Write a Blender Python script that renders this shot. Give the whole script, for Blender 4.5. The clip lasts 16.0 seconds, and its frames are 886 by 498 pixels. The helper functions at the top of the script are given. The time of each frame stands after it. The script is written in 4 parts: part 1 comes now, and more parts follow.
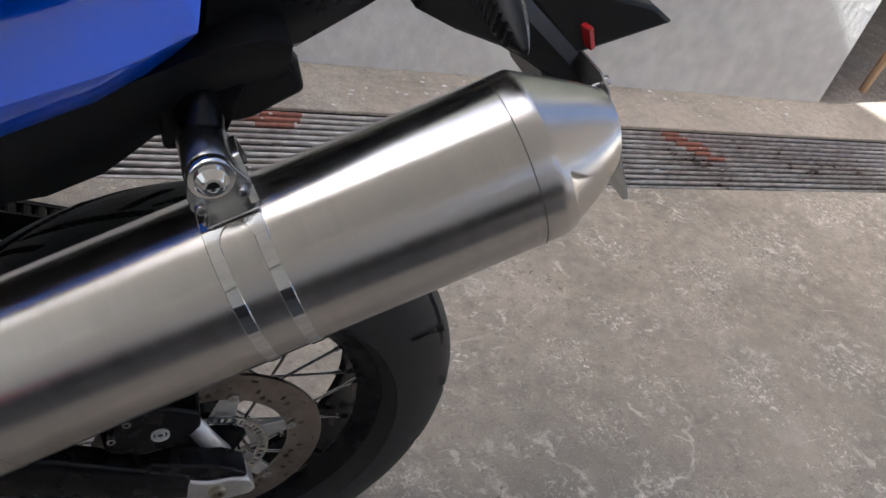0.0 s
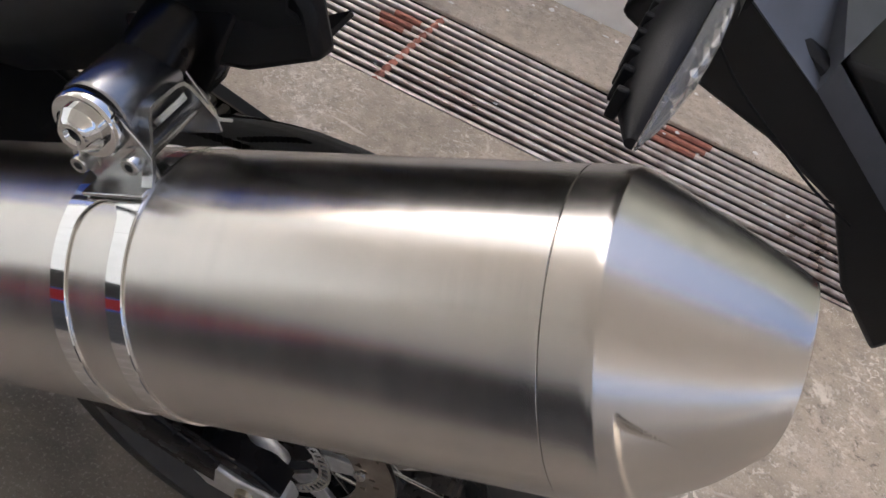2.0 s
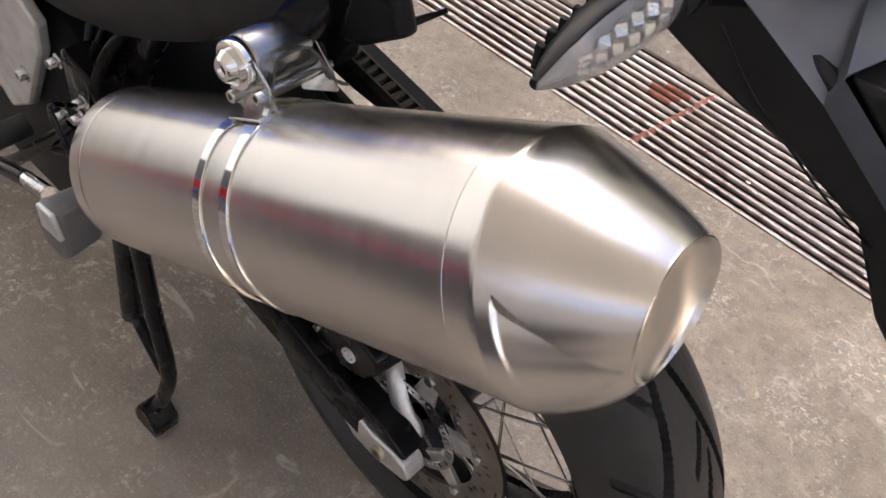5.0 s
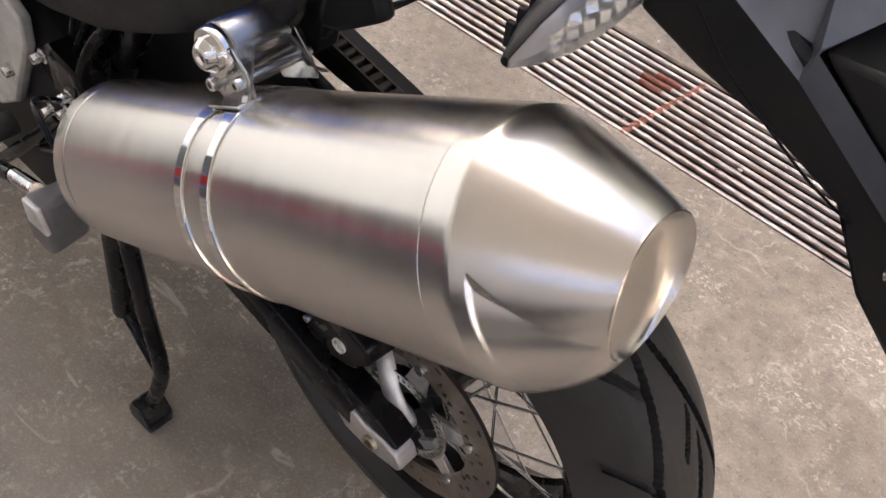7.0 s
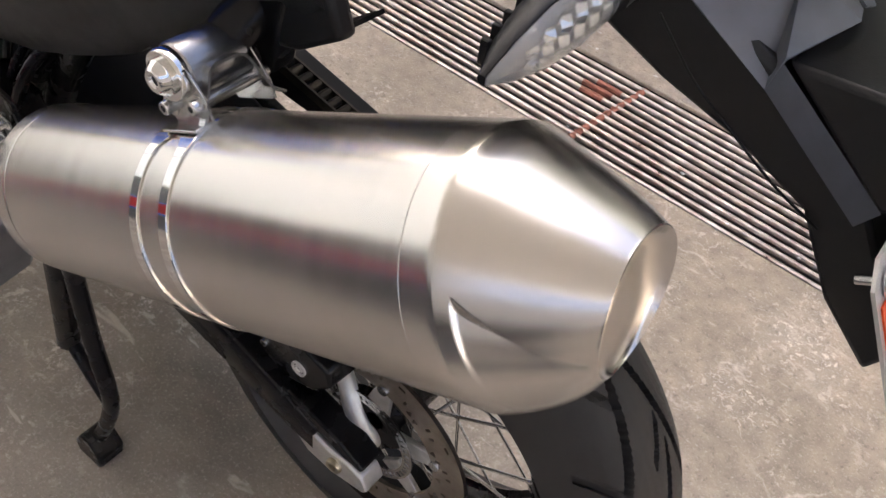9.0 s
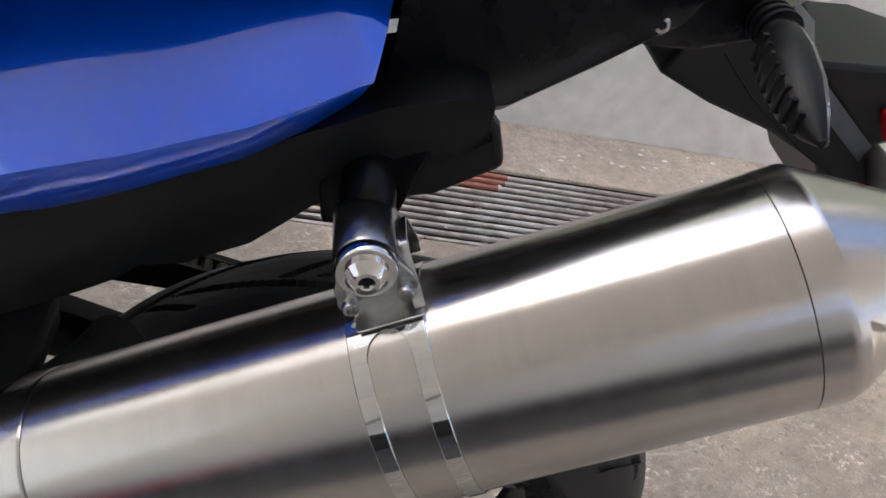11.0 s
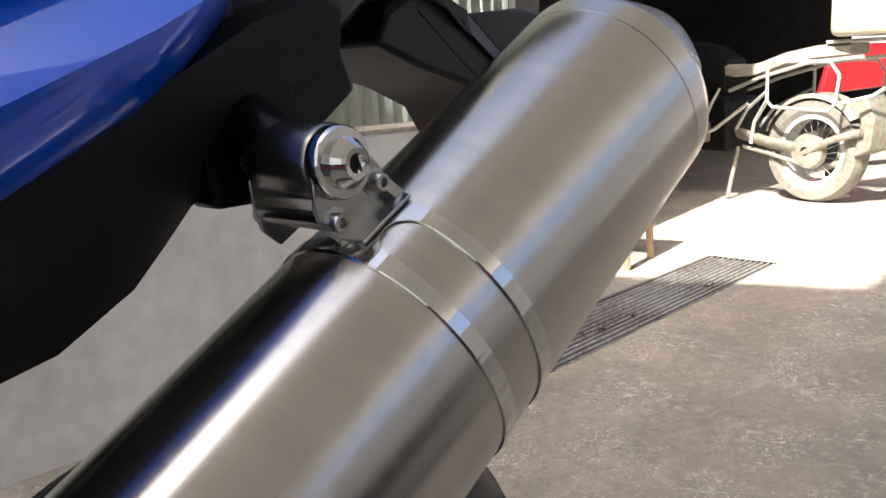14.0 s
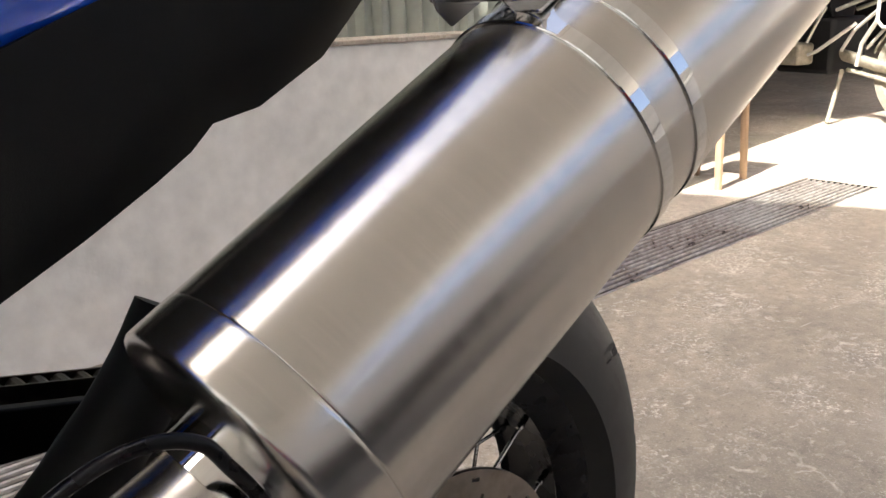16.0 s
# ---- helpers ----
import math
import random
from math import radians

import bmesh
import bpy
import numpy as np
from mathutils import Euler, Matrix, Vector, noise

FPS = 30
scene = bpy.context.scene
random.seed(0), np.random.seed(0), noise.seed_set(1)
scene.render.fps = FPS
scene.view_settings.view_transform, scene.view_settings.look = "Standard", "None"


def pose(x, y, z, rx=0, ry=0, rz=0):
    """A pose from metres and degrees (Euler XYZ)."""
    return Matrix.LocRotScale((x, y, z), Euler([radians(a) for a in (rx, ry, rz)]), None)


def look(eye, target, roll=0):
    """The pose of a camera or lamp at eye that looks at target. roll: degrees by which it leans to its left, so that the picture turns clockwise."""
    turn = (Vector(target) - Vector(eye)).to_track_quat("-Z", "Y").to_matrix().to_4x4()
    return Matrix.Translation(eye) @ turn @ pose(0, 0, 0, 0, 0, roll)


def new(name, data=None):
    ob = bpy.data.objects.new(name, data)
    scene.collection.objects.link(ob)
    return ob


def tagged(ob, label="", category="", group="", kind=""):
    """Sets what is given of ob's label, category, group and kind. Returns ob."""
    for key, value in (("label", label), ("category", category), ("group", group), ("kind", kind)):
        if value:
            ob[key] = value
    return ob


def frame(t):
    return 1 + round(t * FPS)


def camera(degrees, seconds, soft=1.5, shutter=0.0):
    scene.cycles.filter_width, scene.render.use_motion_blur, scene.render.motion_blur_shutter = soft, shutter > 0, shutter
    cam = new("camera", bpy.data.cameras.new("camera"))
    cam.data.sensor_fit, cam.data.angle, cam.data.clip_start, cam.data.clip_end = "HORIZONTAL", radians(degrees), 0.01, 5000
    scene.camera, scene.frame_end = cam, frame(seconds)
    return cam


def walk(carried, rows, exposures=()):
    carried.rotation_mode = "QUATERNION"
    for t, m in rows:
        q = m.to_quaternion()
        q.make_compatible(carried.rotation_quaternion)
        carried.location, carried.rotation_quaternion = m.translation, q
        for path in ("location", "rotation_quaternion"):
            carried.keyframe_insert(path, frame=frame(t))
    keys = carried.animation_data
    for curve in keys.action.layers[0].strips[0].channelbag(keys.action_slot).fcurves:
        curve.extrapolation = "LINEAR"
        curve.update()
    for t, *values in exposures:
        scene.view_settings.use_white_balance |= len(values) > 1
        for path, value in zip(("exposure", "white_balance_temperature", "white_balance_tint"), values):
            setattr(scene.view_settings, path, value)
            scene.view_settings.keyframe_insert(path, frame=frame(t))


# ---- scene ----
cam = camera(55.8, 16.0)
PATH = [
    (0, (-0.141, -0.672, 1.164), (0.667, 0.691, -0.056), 19.0),
    (0.5, (-0.011, -0.547, 1.13), (0.59, 0.819, -0.201), 17.1),
    (1, (0.003, -0.515, 1.126), (0.499, 0.812, -0.286), 18.8),
    (1.5, (0.065, -0.453, 1.104), (0.287, 0.875, -0.376), 23.1),
    (2, (0.13, -0.428, 1.092), (-0.03, 0.895, -0.399), 21.7),
    (2.5, (0.203, -0.528, 1.127), (-0.231, 0.81, -0.295), 17.5),
    (3, (0.261, -0.565, 1.179), (-0.354, 0.738, -0.208), 13.8),
    (3.5, (0.275, -0.487, 1.152), (-0.462, 0.722, -0.26), 13.8),
    (4, (0.283, -0.448, 1.135), (-0.526, 0.637, -0.338), 11.2),
    (6.5, (0.317, -0.442, 1.136), (-0.506, 0.599, -0.361), 7.5),
    (7, (0.313, -0.441, 1.132), (-0.507, 0.603, -0.364), 8.0),
    (7.5, (0.309, -0.443, 1.136), (-0.509, 0.606, -0.357), 8.4),
    (8, (0.305, -0.447, 1.133), (-0.511, 0.607, -0.358), 9.0),
    (8.5, (0.301, -0.448, 1.133), (-0.496, 0.624, -0.355), 9.4),
    (9, (0.294, -0.444, 1.127), (-0.437, 0.704, -0.339), 9.9),
    (9.5, (0.219, -0.501, 1.136), (-0.239, 0.88, -0.236), 13.4),
    (10, (0.109, -0.539, 1.122), (-0.068, 0.96, -0.19), 18.0),
    (12.5, (-0.248, -0.501, 0.963), (0.913, 0.775, -0.05), 4.2),
    (13, (-0.204, -0.435, 0.866), (1.201, 0.804, 0.164), 2.0),
    (13.5, (-0.239, -0.444, 0.812), (1.234, 0.825, 0.345), 0.1),
    (14, (-0.294, -0.494, 0.855), (1.143, 0.84, 0.46), -2.6),
    (14.5, (-0.341, -0.533, 0.832), (1.068, 0.839, 0.466), -5.3),
    (15, (-0.362, -0.519, 0.822), (1.018, 0.878, 0.442), -2.7),
    (15.5, (-0.369, -0.508, 0.805), (0.967, 0.905, 0.337), -1.8),
    (16, (-0.356, -0.492, 0.79), (0.92, 0.946, 0.237), -1.9),
]
EXPOSURE = [(0, 1.55, 5750, 7), (0.5, 1.72, 5850, 8), (1.5, 1.84, 6050, 9), (2.5, 2.0, 6300, 11), (3, 2.25, 6400, 12), (9, 2.38, 6450, 11), (10, 2.15, 6150, 10), (12.5, 1.65, 5900, 7), (13.5, 1.56, 6150, 7), (14.5, 1.54, 6200, 7), (15.5, 1.7, 6350, 8), (16, 2.0, 6400, 8)]
walk(cam, [(t, look(eye, target, roll)) for t, eye, target, roll in PATH], EXPOSURE)

# ---- world and sun ----
world = bpy.data.worlds.new("sky")
scene.world = world
world.use_nodes = True
wn = world.node_tree.nodes
sky = wn.new("ShaderNodeTexSky")
sky.sky_type = "NISHITA"
sky.sun_disc = False
sky.sun_elevation = radians(43.4)
sky.sun_rotation = radians(263.2)
sky.dust_density = 9.0
sky.air_density = 0.6
sky.ozone_density = 0.6
wn["Background"].inputs[1].default_value = 0.15
world.node_tree.links.new(sky.outputs[0], wn["Background"].inputs[0])
sun = new("sun", bpy.data.lights.new("sun", "SUN"))
sun.data.energy, sun.data.angle, sun.data.color = 5.0, radians(0.5), (1.0, 0.95, 0.87)
sun.matrix_world = look((-5.25, -0.63, 5.0), (0, 0, 0))


# ---- materials ----
def mat(name, base, rough=0.5, metal=0.0, var=0.12, scale=30.0, bump=0.0, bscale=200.0, dark=None, stretch=(1, 1, 1), coat=0.0, spec=0.5, aniso=0.0, bdist=0.002, rvar=0.0):
    """Principled material with two scales of colour change, uneven gloss and fine relief, in object space."""
    m = bpy.data.materials.new(name)
    m.use_nodes = True
    nt = m.node_tree
    n, l = nt.nodes, nt.links
    p = n["Principled BSDF"]
    p.inputs["Roughness"].default_value = rough
    p.inputs["Metallic"].default_value = metal
    p.inputs["Coat Weight"].default_value = coat
    p.inputs["Coat Roughness"].default_value = 0.04
    p.inputs["Specular IOR Level"].default_value = spec
    p.inputs["Anisotropic"].default_value = aniso
    tc = n.new("ShaderNodeTexCoord")
    mp = n.new("ShaderNodeMapping")
    mp.inputs["Scale"].default_value = stretch
    l.new(tc.outputs["Object"], mp.inputs[0])
    a = n.new("ShaderNodeTexNoise")
    a.inputs["Scale"].default_value, a.inputs["Detail"].default_value = scale, 6
    b = n.new("ShaderNodeTexNoise")
    b.inputs["Scale"].default_value, b.inputs["Detail"].default_value = scale / 9, 3
    l.new(mp.outputs[0], a.inputs[0])
    l.new(mp.outputs[0], b.inputs[0])
    mix = n.new("ShaderNodeMix")
    mix.data_type = "FLOAT"
    mix.inputs[0].default_value = 0.5
    l.new(a.outputs[0], mix.inputs[2])
    l.new(b.outputs[0], mix.inputs[3])
    r = n.new("ShaderNodeValToRGB")
    lo = dark or tuple(c * (1 - var * 2) for c in base)
    hi = tuple(min(1, c * (1 + var)) for c in base)
    r.color_ramp.elements[0].position, r.color_ramp.elements[1].position = 0.36, 0.62
    r.color_ramp.elements[0].color, r.color_ramp.elements[1].color = (*lo, 1), (*hi, 1)
    l.new(mix.outputs[0], r.inputs[0])
    l.new(r.outputs[0], p.inputs["Base Color"])
    if rvar:
        mr = n.new("ShaderNodeMapRange")
        mr.inputs[1].default_value, mr.inputs[2].default_value = 0.35, 0.65
        mr.inputs[3].default_value, mr.inputs[4].default_value = max(0.02, rough - rvar), min(1, rough + rvar)
        l.new(mix.outputs[0], mr.inputs[0])
        l.new(mr.outputs[0], p.inputs["Roughness"])
    if bump:
        c = n.new("ShaderNodeTexNoise")
        c.inputs["Scale"].default_value, c.inputs["Detail"].default_value = bscale, 4
        l.new(mp.outputs[0], c.inputs[0])
        bp = n.new("ShaderNodeBump")
        bp.inputs["Strength"].default_value, bp.inputs["Distance"].default_value = bump, bdist
        l.new(c.outputs[0], bp.inputs["Height"])
        l.new(bp.outputs[0], p.inputs["Normal"])
    return m


def brush_along(m, amount):
    """Brushing that runs round the x axis: gloss spreads along x and stays crisp across."""
    n, l = m.node_tree.nodes, m.node_tree.links
    p = n["Principled BSDF"]
    tg = n.new("ShaderNodeTangent")
    tg.direction_type, tg.axis = "RADIAL", "X"
    l.new(tg.outputs[0], p.inputs["Tangent"])
    p.inputs["Anisotropic"].default_value = amount
    p.inputs["Anisotropic Rotation"].default_value = 0.25


STEEL = mat("brushed_steel", (0.66, 0.625, 0.58), 0.235, 1.0, 0.03, 14, stretch=(60, 2, 2), rvar=0.03)
brush_along(STEEL, 0.72)
CONE = mat("satin_steel", (0.68, 0.645, 0.60), 0.25, 1.0, 0.015, 25, 0.01, 500, stretch=(1, 1, 1), bdist=0.0003, rvar=0.015)
CHROME = mat("polished_steel", (0.78, 0.77, 0.75), 0.06, 1.0, 0.03, 60)
ZINC = mat("zinc_plated_steel", (0.62, 0.62, 0.61), 0.22, 1.0, 0.1, 90, 0.1, 600)
SLEEVE = mat("satin_turned_steel", (0.34, 0.34, 0.345), 0.27, 1.0, 0.06, 60)
# grey-blue base paints the sky's sheen onto black plastic
SKYSHEEN = mat("painted_sky_sheen", (0.115, 0.125, 0.15), 0.34, 0.0, 0.1, 50, 0.05, 900, spec=0.9)
HOOD = mat("worn_satin_plastic", (0.012, 0.012, 0.013), 0.38, 0.0, 0.1, 50, 0.1, 900, spec=0.4)
DARKZ = mat("bright_zinc_sheet", (0.60, 0.60, 0.59), 0.24, 1.0, 0.1, 60, 0.05, 300)
CHAINM = mat("oily_chain_steel", (0.07, 0.06, 0.05), 0.35, 0.8, 0.2, 90)
# for the dark floor strip that is only added for reflections
DARKFLOOR = mat("added_dark_floor", (0.075, 0.077, 0.082), 0.8, 0.0, 0.2, 60, 0.5, 300)
ALLOY = mat("cast_aluminium", (0.70, 0.71, 0.72), 0.42, 1.0, 0.1, 80, 0.25, 500)
DISCM = mat("brake_steel", (0.33, 0.29, 0.255), 0.33, 1.0, 0.15, 60, 0.1, 900, stretch=(1, 1, 1))
PEGR = mat("grey_worn_rubber", (0.10, 0.10, 0.105), 0.42, 0.0, 0.12, 60, 0.2, 600)
RUBBER = mat("tyre_rubber", (0.026, 0.025, 0.024), 0.50, 0.0, 0.25, 40, 0.35, 900, dark=(0.015, 0.014, 0.014), rvar=0.1)
BLACKP = mat("black_grained_plastic", (0.007, 0.007, 0.008), 0.44, 0.0, 0.12, 60, 0.25, 1500, bdist=0.0006, rvar=0.06, spec=0.3)
BLACKS = mat("black_satin_paint", (0.005, 0.005, 0.006), 0.26, 0.0, 0.1, 50, 0.05, 600, rvar=0.05, spec=0.25)
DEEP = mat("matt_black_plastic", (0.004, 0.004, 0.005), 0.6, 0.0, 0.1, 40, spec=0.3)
BLUE = mat("blue_lacquer", (0.0, 0.115, 0.93), 0.30, 0.45, 0.06, 6, coat=1.0, dark=(0.0, 0.10, 0.85))
BLUE.node_tree.nodes["Principled BSDF"].inputs["Coat IOR"].default_value = 2.0
BLUE.node_tree.nodes["Principled BSDF"].inputs["Coat Roughness"].default_value = 0.015
GREYP = mat("grey_satin_plastic", (0.36, 0.35, 0.31), 0.40, 0.0, 0.06, 40, 0.05, 800)
REDL = mat("red_reflector", (0.55, 0.012, 0.02), 0.15, 0.0, 0.1, 200, coat=1.0)
ORANGE = mat("orange_sticker", (0.85, 0.10, 0.02), 0.35, 0.0, 0.05, 60)
PLATE = mat("scuffed_white_plate", (0.62, 0.62, 0.60), 0.25, 0.4, 0.12, 40, 0.1, 300)
PLATEINK = mat("dark_plate_ink", (0.06, 0.07, 0.06), 0.4)
BRONZE = mat("dull_brass", (0.45, 0.40, 0.30), 0.35, 1.0, 0.1, 80)
WHITEP = mat("white_ink", (0.75, 0.75, 0.74), 0.5)


def concrete(name, base, stain, pale, rough=0.72, sc=1.0, dirt_and_shade=False):
    m = mat(name, base, rough, 0.0, 0.16, 26 * sc, 0.5, 160, bdist=0.003, rvar=0.12)
    nt = m.node_tree
    n, l = nt.nodes, nt.links
    p = n["Principled BSDF"]
    src = p.inputs["Base Color"].links[0].from_socket
    tc = [x for x in n if x.type == "TEX_COORD"][0]

    def layer(src, scale, lo, hi, col, amount, detail=8, distort=0.6):
        t = n.new("ShaderNodeTexNoise")
        t.inputs["Scale"].default_value, t.inputs["Detail"].default_value, t.inputs["Distortion"].default_value = scale, detail, distort
        t.inputs["Roughness"].default_value = 0.68
        l.new(tc.outputs["Object"], t.inputs[0])
        mr = n.new("ShaderNodeMapRange")
        mr.inputs[1].default_value, mr.inputs[2].default_value, mr.inputs[4].default_value = lo, hi, amount
        l.new(t.outputs[0], mr.inputs[0])
        mx = n.new("ShaderNodeMix")
        mx.data_type = "RGBA"
        l.new(mr.outputs[0], mx.inputs[0])
        l.new(src, mx.inputs[6])
        mx.inputs[7].default_value = (*col, 1)
        return mx.outputs[2]

    def noise_tex(scale, detail, rough=0.6, distort=0.0):
        t = n.new("ShaderNodeTexNoise")
        t.inputs["Scale"].default_value, t.inputs["Detail"].default_value = scale, detail
        t.inputs["Roughness"].default_value, t.inputs["Distortion"].default_value = rough, distort
        l.new(tc.outputs["Object"], t.inputs[0])
        return t.outputs[0]

    def ramp_of(sock, lo, hi, a=0.0, b=1.0):
        r = n.new("ShaderNodeMapRange")
        r.inputs[1].default_value, r.inputs[2].default_value, r.inputs[3].default_value, r.inputs[4].default_value = lo, hi, a, b
        l.new(sock, r.inputs[0])
        return r.outputs[0]

    def times(a, b):
        k = n.new("ShaderNodeMath")
        k.operation = "MULTIPLY"
        l.new(a, k.inputs[0])
        l.new(b, k.inputs[1])
        return k.outputs[0]

    def over(src, fac, col):
        x = n.new("ShaderNodeMix")
        x.data_type = "RGBA"
        l.new(fac, x.inputs[0])
        l.new(src, x.inputs[6])
        x.inputs[7].default_value = (*col, 1)
        return x.outputs[2]

    def flakes(src, scale, lo, hi, col, amount, cluster):
        """Small hard-edged specks that gather in clusters."""
        fine = ramp_of(noise_tex(scale, 6, 0.7, 0.4), lo, hi, 0, amount)
        return over(src, times(fine, ramp_of(noise_tex(cluster, 5, 0.65), 0.50, 0.63)), col)

    def cracks(src, scale, col, amount):
        """Wandering broken pale lines."""
        wob = n.new("ShaderNodeTexNoise")
        wob.inputs["Scale"].default_value, wob.inputs["Detail"].default_value = scale * 1.7, 6
        l.new(tc.outputs["Object"], wob.inputs[0])
        ad = n.new("ShaderNodeMix")
        ad.data_type = "RGBA"
        ad.blend_type = "LINEAR_LIGHT"
        ad.inputs[0].default_value = 0.35
        l.new(tc.outputs["Object"], ad.inputs[6])
        l.new(wob.outputs["Color"], ad.inputs[7])
        v = n.new("ShaderNodeTexVoronoi")
        v.feature = "DISTANCE_TO_EDGE"
        v.inputs["Scale"].default_value = scale
        l.new(ad.outputs[2], v.inputs["Vector"])
        line = ramp_of(v.outputs["Distance"], 0.0, 0.022, amount, 0.0)
        gaps = ramp_of(noise_tex(scale * 6, 6, 0.75), 0.46, 0.58)
        return over(src, times(times(line, gaps), ramp_of(noise_tex(scale * 0.9, 3), 0.48, 0.60)), col)

    # fine aggregate
    src = layer(src, 70 * sc, 0.56, 0.66, tuple(c * 0.45 for c in base), 0.7, 5, 0)
    src = layer(src, 95 * sc, 0.60, 0.68, pale, 0.5, 5, 0)
    # grey dirt where vehicles stand: an uneven patch that fades out towards the drain
    if dirt_and_shade:
        sx = n.new("ShaderNodeSeparateXYZ")
        l.new(tc.outputs["Object"], sx.inputs[0])
        big = n.new("ShaderNodeTexNoise")
        big.inputs["Scale"].default_value, big.inputs["Detail"].default_value, big.inputs["Roughness"].default_value = 2.4, 7, 0.6
        l.new(tc.outputs["Object"], big.inputs[0])
        k1 = n.new("ShaderNodeMath")
        k1.operation = "MULTIPLY_ADD"
        l.new(big.outputs[0], k1.inputs[0])
        k1.inputs[1].default_value, k1.inputs[2].default_value = -1.3, 0.95
        k2 = n.new("ShaderNodeMath")
        k2.operation = "ADD"
        l.new(k1.outputs[0], k2.inputs[0])
        l.new(sx.outputs[1], k2.inputs[1])
        mr = n.new("ShaderNodeMapRange")
        mr.inputs[1].default_value, mr.inputs[2].default_value, mr.inputs[3].default_value, mr.inputs[4].default_value = 0.15, 0.75, 0.66, 0.12
        l.new(k2.outputs[0], mr.inputs[0])
        mx = n.new("ShaderNodeMix")
        mx.data_type = "RGBA"
        l.new(mr.outputs[0], mx.inputs[0])
        l.new(src, mx.inputs[6])
        mx.inputs[7].default_value = (*stain, 1)
        src = mx.outputs[2]
    if dirt_and_shade:
        # ragged dark patch: old oil stain plus the bike's shade painted into the floor
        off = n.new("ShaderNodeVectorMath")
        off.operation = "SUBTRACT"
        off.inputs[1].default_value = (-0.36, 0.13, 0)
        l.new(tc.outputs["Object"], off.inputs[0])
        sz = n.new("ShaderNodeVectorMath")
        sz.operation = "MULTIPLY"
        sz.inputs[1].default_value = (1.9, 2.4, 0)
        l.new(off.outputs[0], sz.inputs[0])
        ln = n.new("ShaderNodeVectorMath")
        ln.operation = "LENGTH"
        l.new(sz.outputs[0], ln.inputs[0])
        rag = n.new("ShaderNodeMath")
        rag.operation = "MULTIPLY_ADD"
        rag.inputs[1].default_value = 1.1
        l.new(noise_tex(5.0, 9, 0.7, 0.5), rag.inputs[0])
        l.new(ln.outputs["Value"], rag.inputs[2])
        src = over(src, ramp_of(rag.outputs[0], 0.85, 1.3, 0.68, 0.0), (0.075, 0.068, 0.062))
    src = layer(src, 2.6 * sc, 0.52, 0.72, stain, 0.5)
    src = layer(src, 1.3 * sc, 0.50, 0.70, tuple(c * 1.12 for c in base), 0.5, 4)
    src = layer(src, 4.5 * sc, 0.56, 0.72, pale, 0.25, 12, 0.5)
    # paint and lime flakes in loose clusters, finer grit between
    src = flakes(src, 16 * sc, 0.56, 0.62, pale, 0.8, 2.6)
    src = flakes(src, 38 * sc, 0.54, 0.60, pale, 0.75, 3.4)
    src = flakes(src, 85 * sc, 0.54, 0.60, tuple(min(1, c * 1.15) for c in pale), 0.85, 4.3)
    src = flakes(src, 60 * sc, 0.56, 0.62, tuple(c * 0.35 for c in base), 0.75, 2.7)
    src = layer(src, 240 * sc, 0.52, 0.66, tuple(c * 0.5 for c in base), 0.34, 3, 0)
    src = layer(src, 210 * sc, 0.55, 0.68, pale, 0.28, 3, 0)
    src = cracks(src, 2.1 * sc, pale, 0.85)
    src = cracks(src, 5.0 * sc, tuple(min(1, c * 1.1) for c in pale), 0.8)
    # long scuffs and old trowel lines
    st = n.new("ShaderNodeMapping")
    st.inputs["Scale"].default_value = (1.6, 7.0, 1.0)
    st.inputs["Rotation"].default_value = (0, 0, 0.5)
    l.new(tc.outputs["Object"], st.inputs[0])
    t = n.new("ShaderNodeTexNoise")
    t.inputs["Scale"].default_value, t.inputs["Detail"].default_value, t.inputs["Distortion"].default_value = 3.6 * sc, 12, 1.6
    l.new(st.outputs[0], t.inputs[0])
    mr = n.new("ShaderNodeMapRange")
    mr.inputs[1].default_value, mr.inputs[2].default_value, mr.inputs[4].default_value = 0.66, 0.72, 0.45
    l.new(t.outputs[0], mr.inputs[0])
    mx = n.new("ShaderNodeMix")
    mx.data_type = "RGBA"
    l.new(mr.outputs[0], mx.inputs[0])
    l.new(src, mx.inputs[6])
    mx.inputs[7].default_value = (*pale, 1)
    l.new(mx.outputs[2], p.inputs["Base Color"])
    return m


FLOOR = concrete("worn_concrete", (0.455, 0.39, 0.315), (0.245, 0.224, 0.198), (0.76, 0.71, 0.64), dirt_and_shade=True)
STRIP = concrete("pale_concrete_strip", (0.47, 0.41, 0.34), (0.39, 0.34, 0.285), (0.60, 0.55, 0.49), sc=1.4)
WALL = mat("white_plaster", (0.88, 0.87, 0.85), 0.85, 0.0, 0.07, 16, 0.5, 28, bdist=0.008)
WALLD = mat("grey_plaster", (0.34, 0.33, 0.31), 0.85, 0.0, 0.1, 6, 0.4, 40, bdist=0.006)
SHEET = mat("grey_green_sheet_metal", (0.30, 0.32, 0.28), 0.5, 0.2, 0.12, 12)
RUST = mat("rusty_steel_bar", (0.58, 0.545, 0.51), 0.36, 0.7, 0.2, 30, 0.4, 400, dark=(0.28, 0.215, 0.175), rvar=0.1)
REDRUST = mat("red_primer_stain", (0.36, 0.15, 0.105), 0.6, 0.2, 0.25, 60, 0.3, 300, dark=(0.24, 0.10, 0.075))
# near-black colour for the channel below the grating
PIT = mat("drain_near_black", (0.028, 0.023, 0.019), 0.9, 0.0, 0.3, 30, 0.5, 80)
# translucent sheets for unseen roofs and wall, added to glow in reflections
GLOWSHEET = mat("added_glow_sheet", (0.70, 0.69, 0.67), 0.6, 0.0, 0.05, 3)
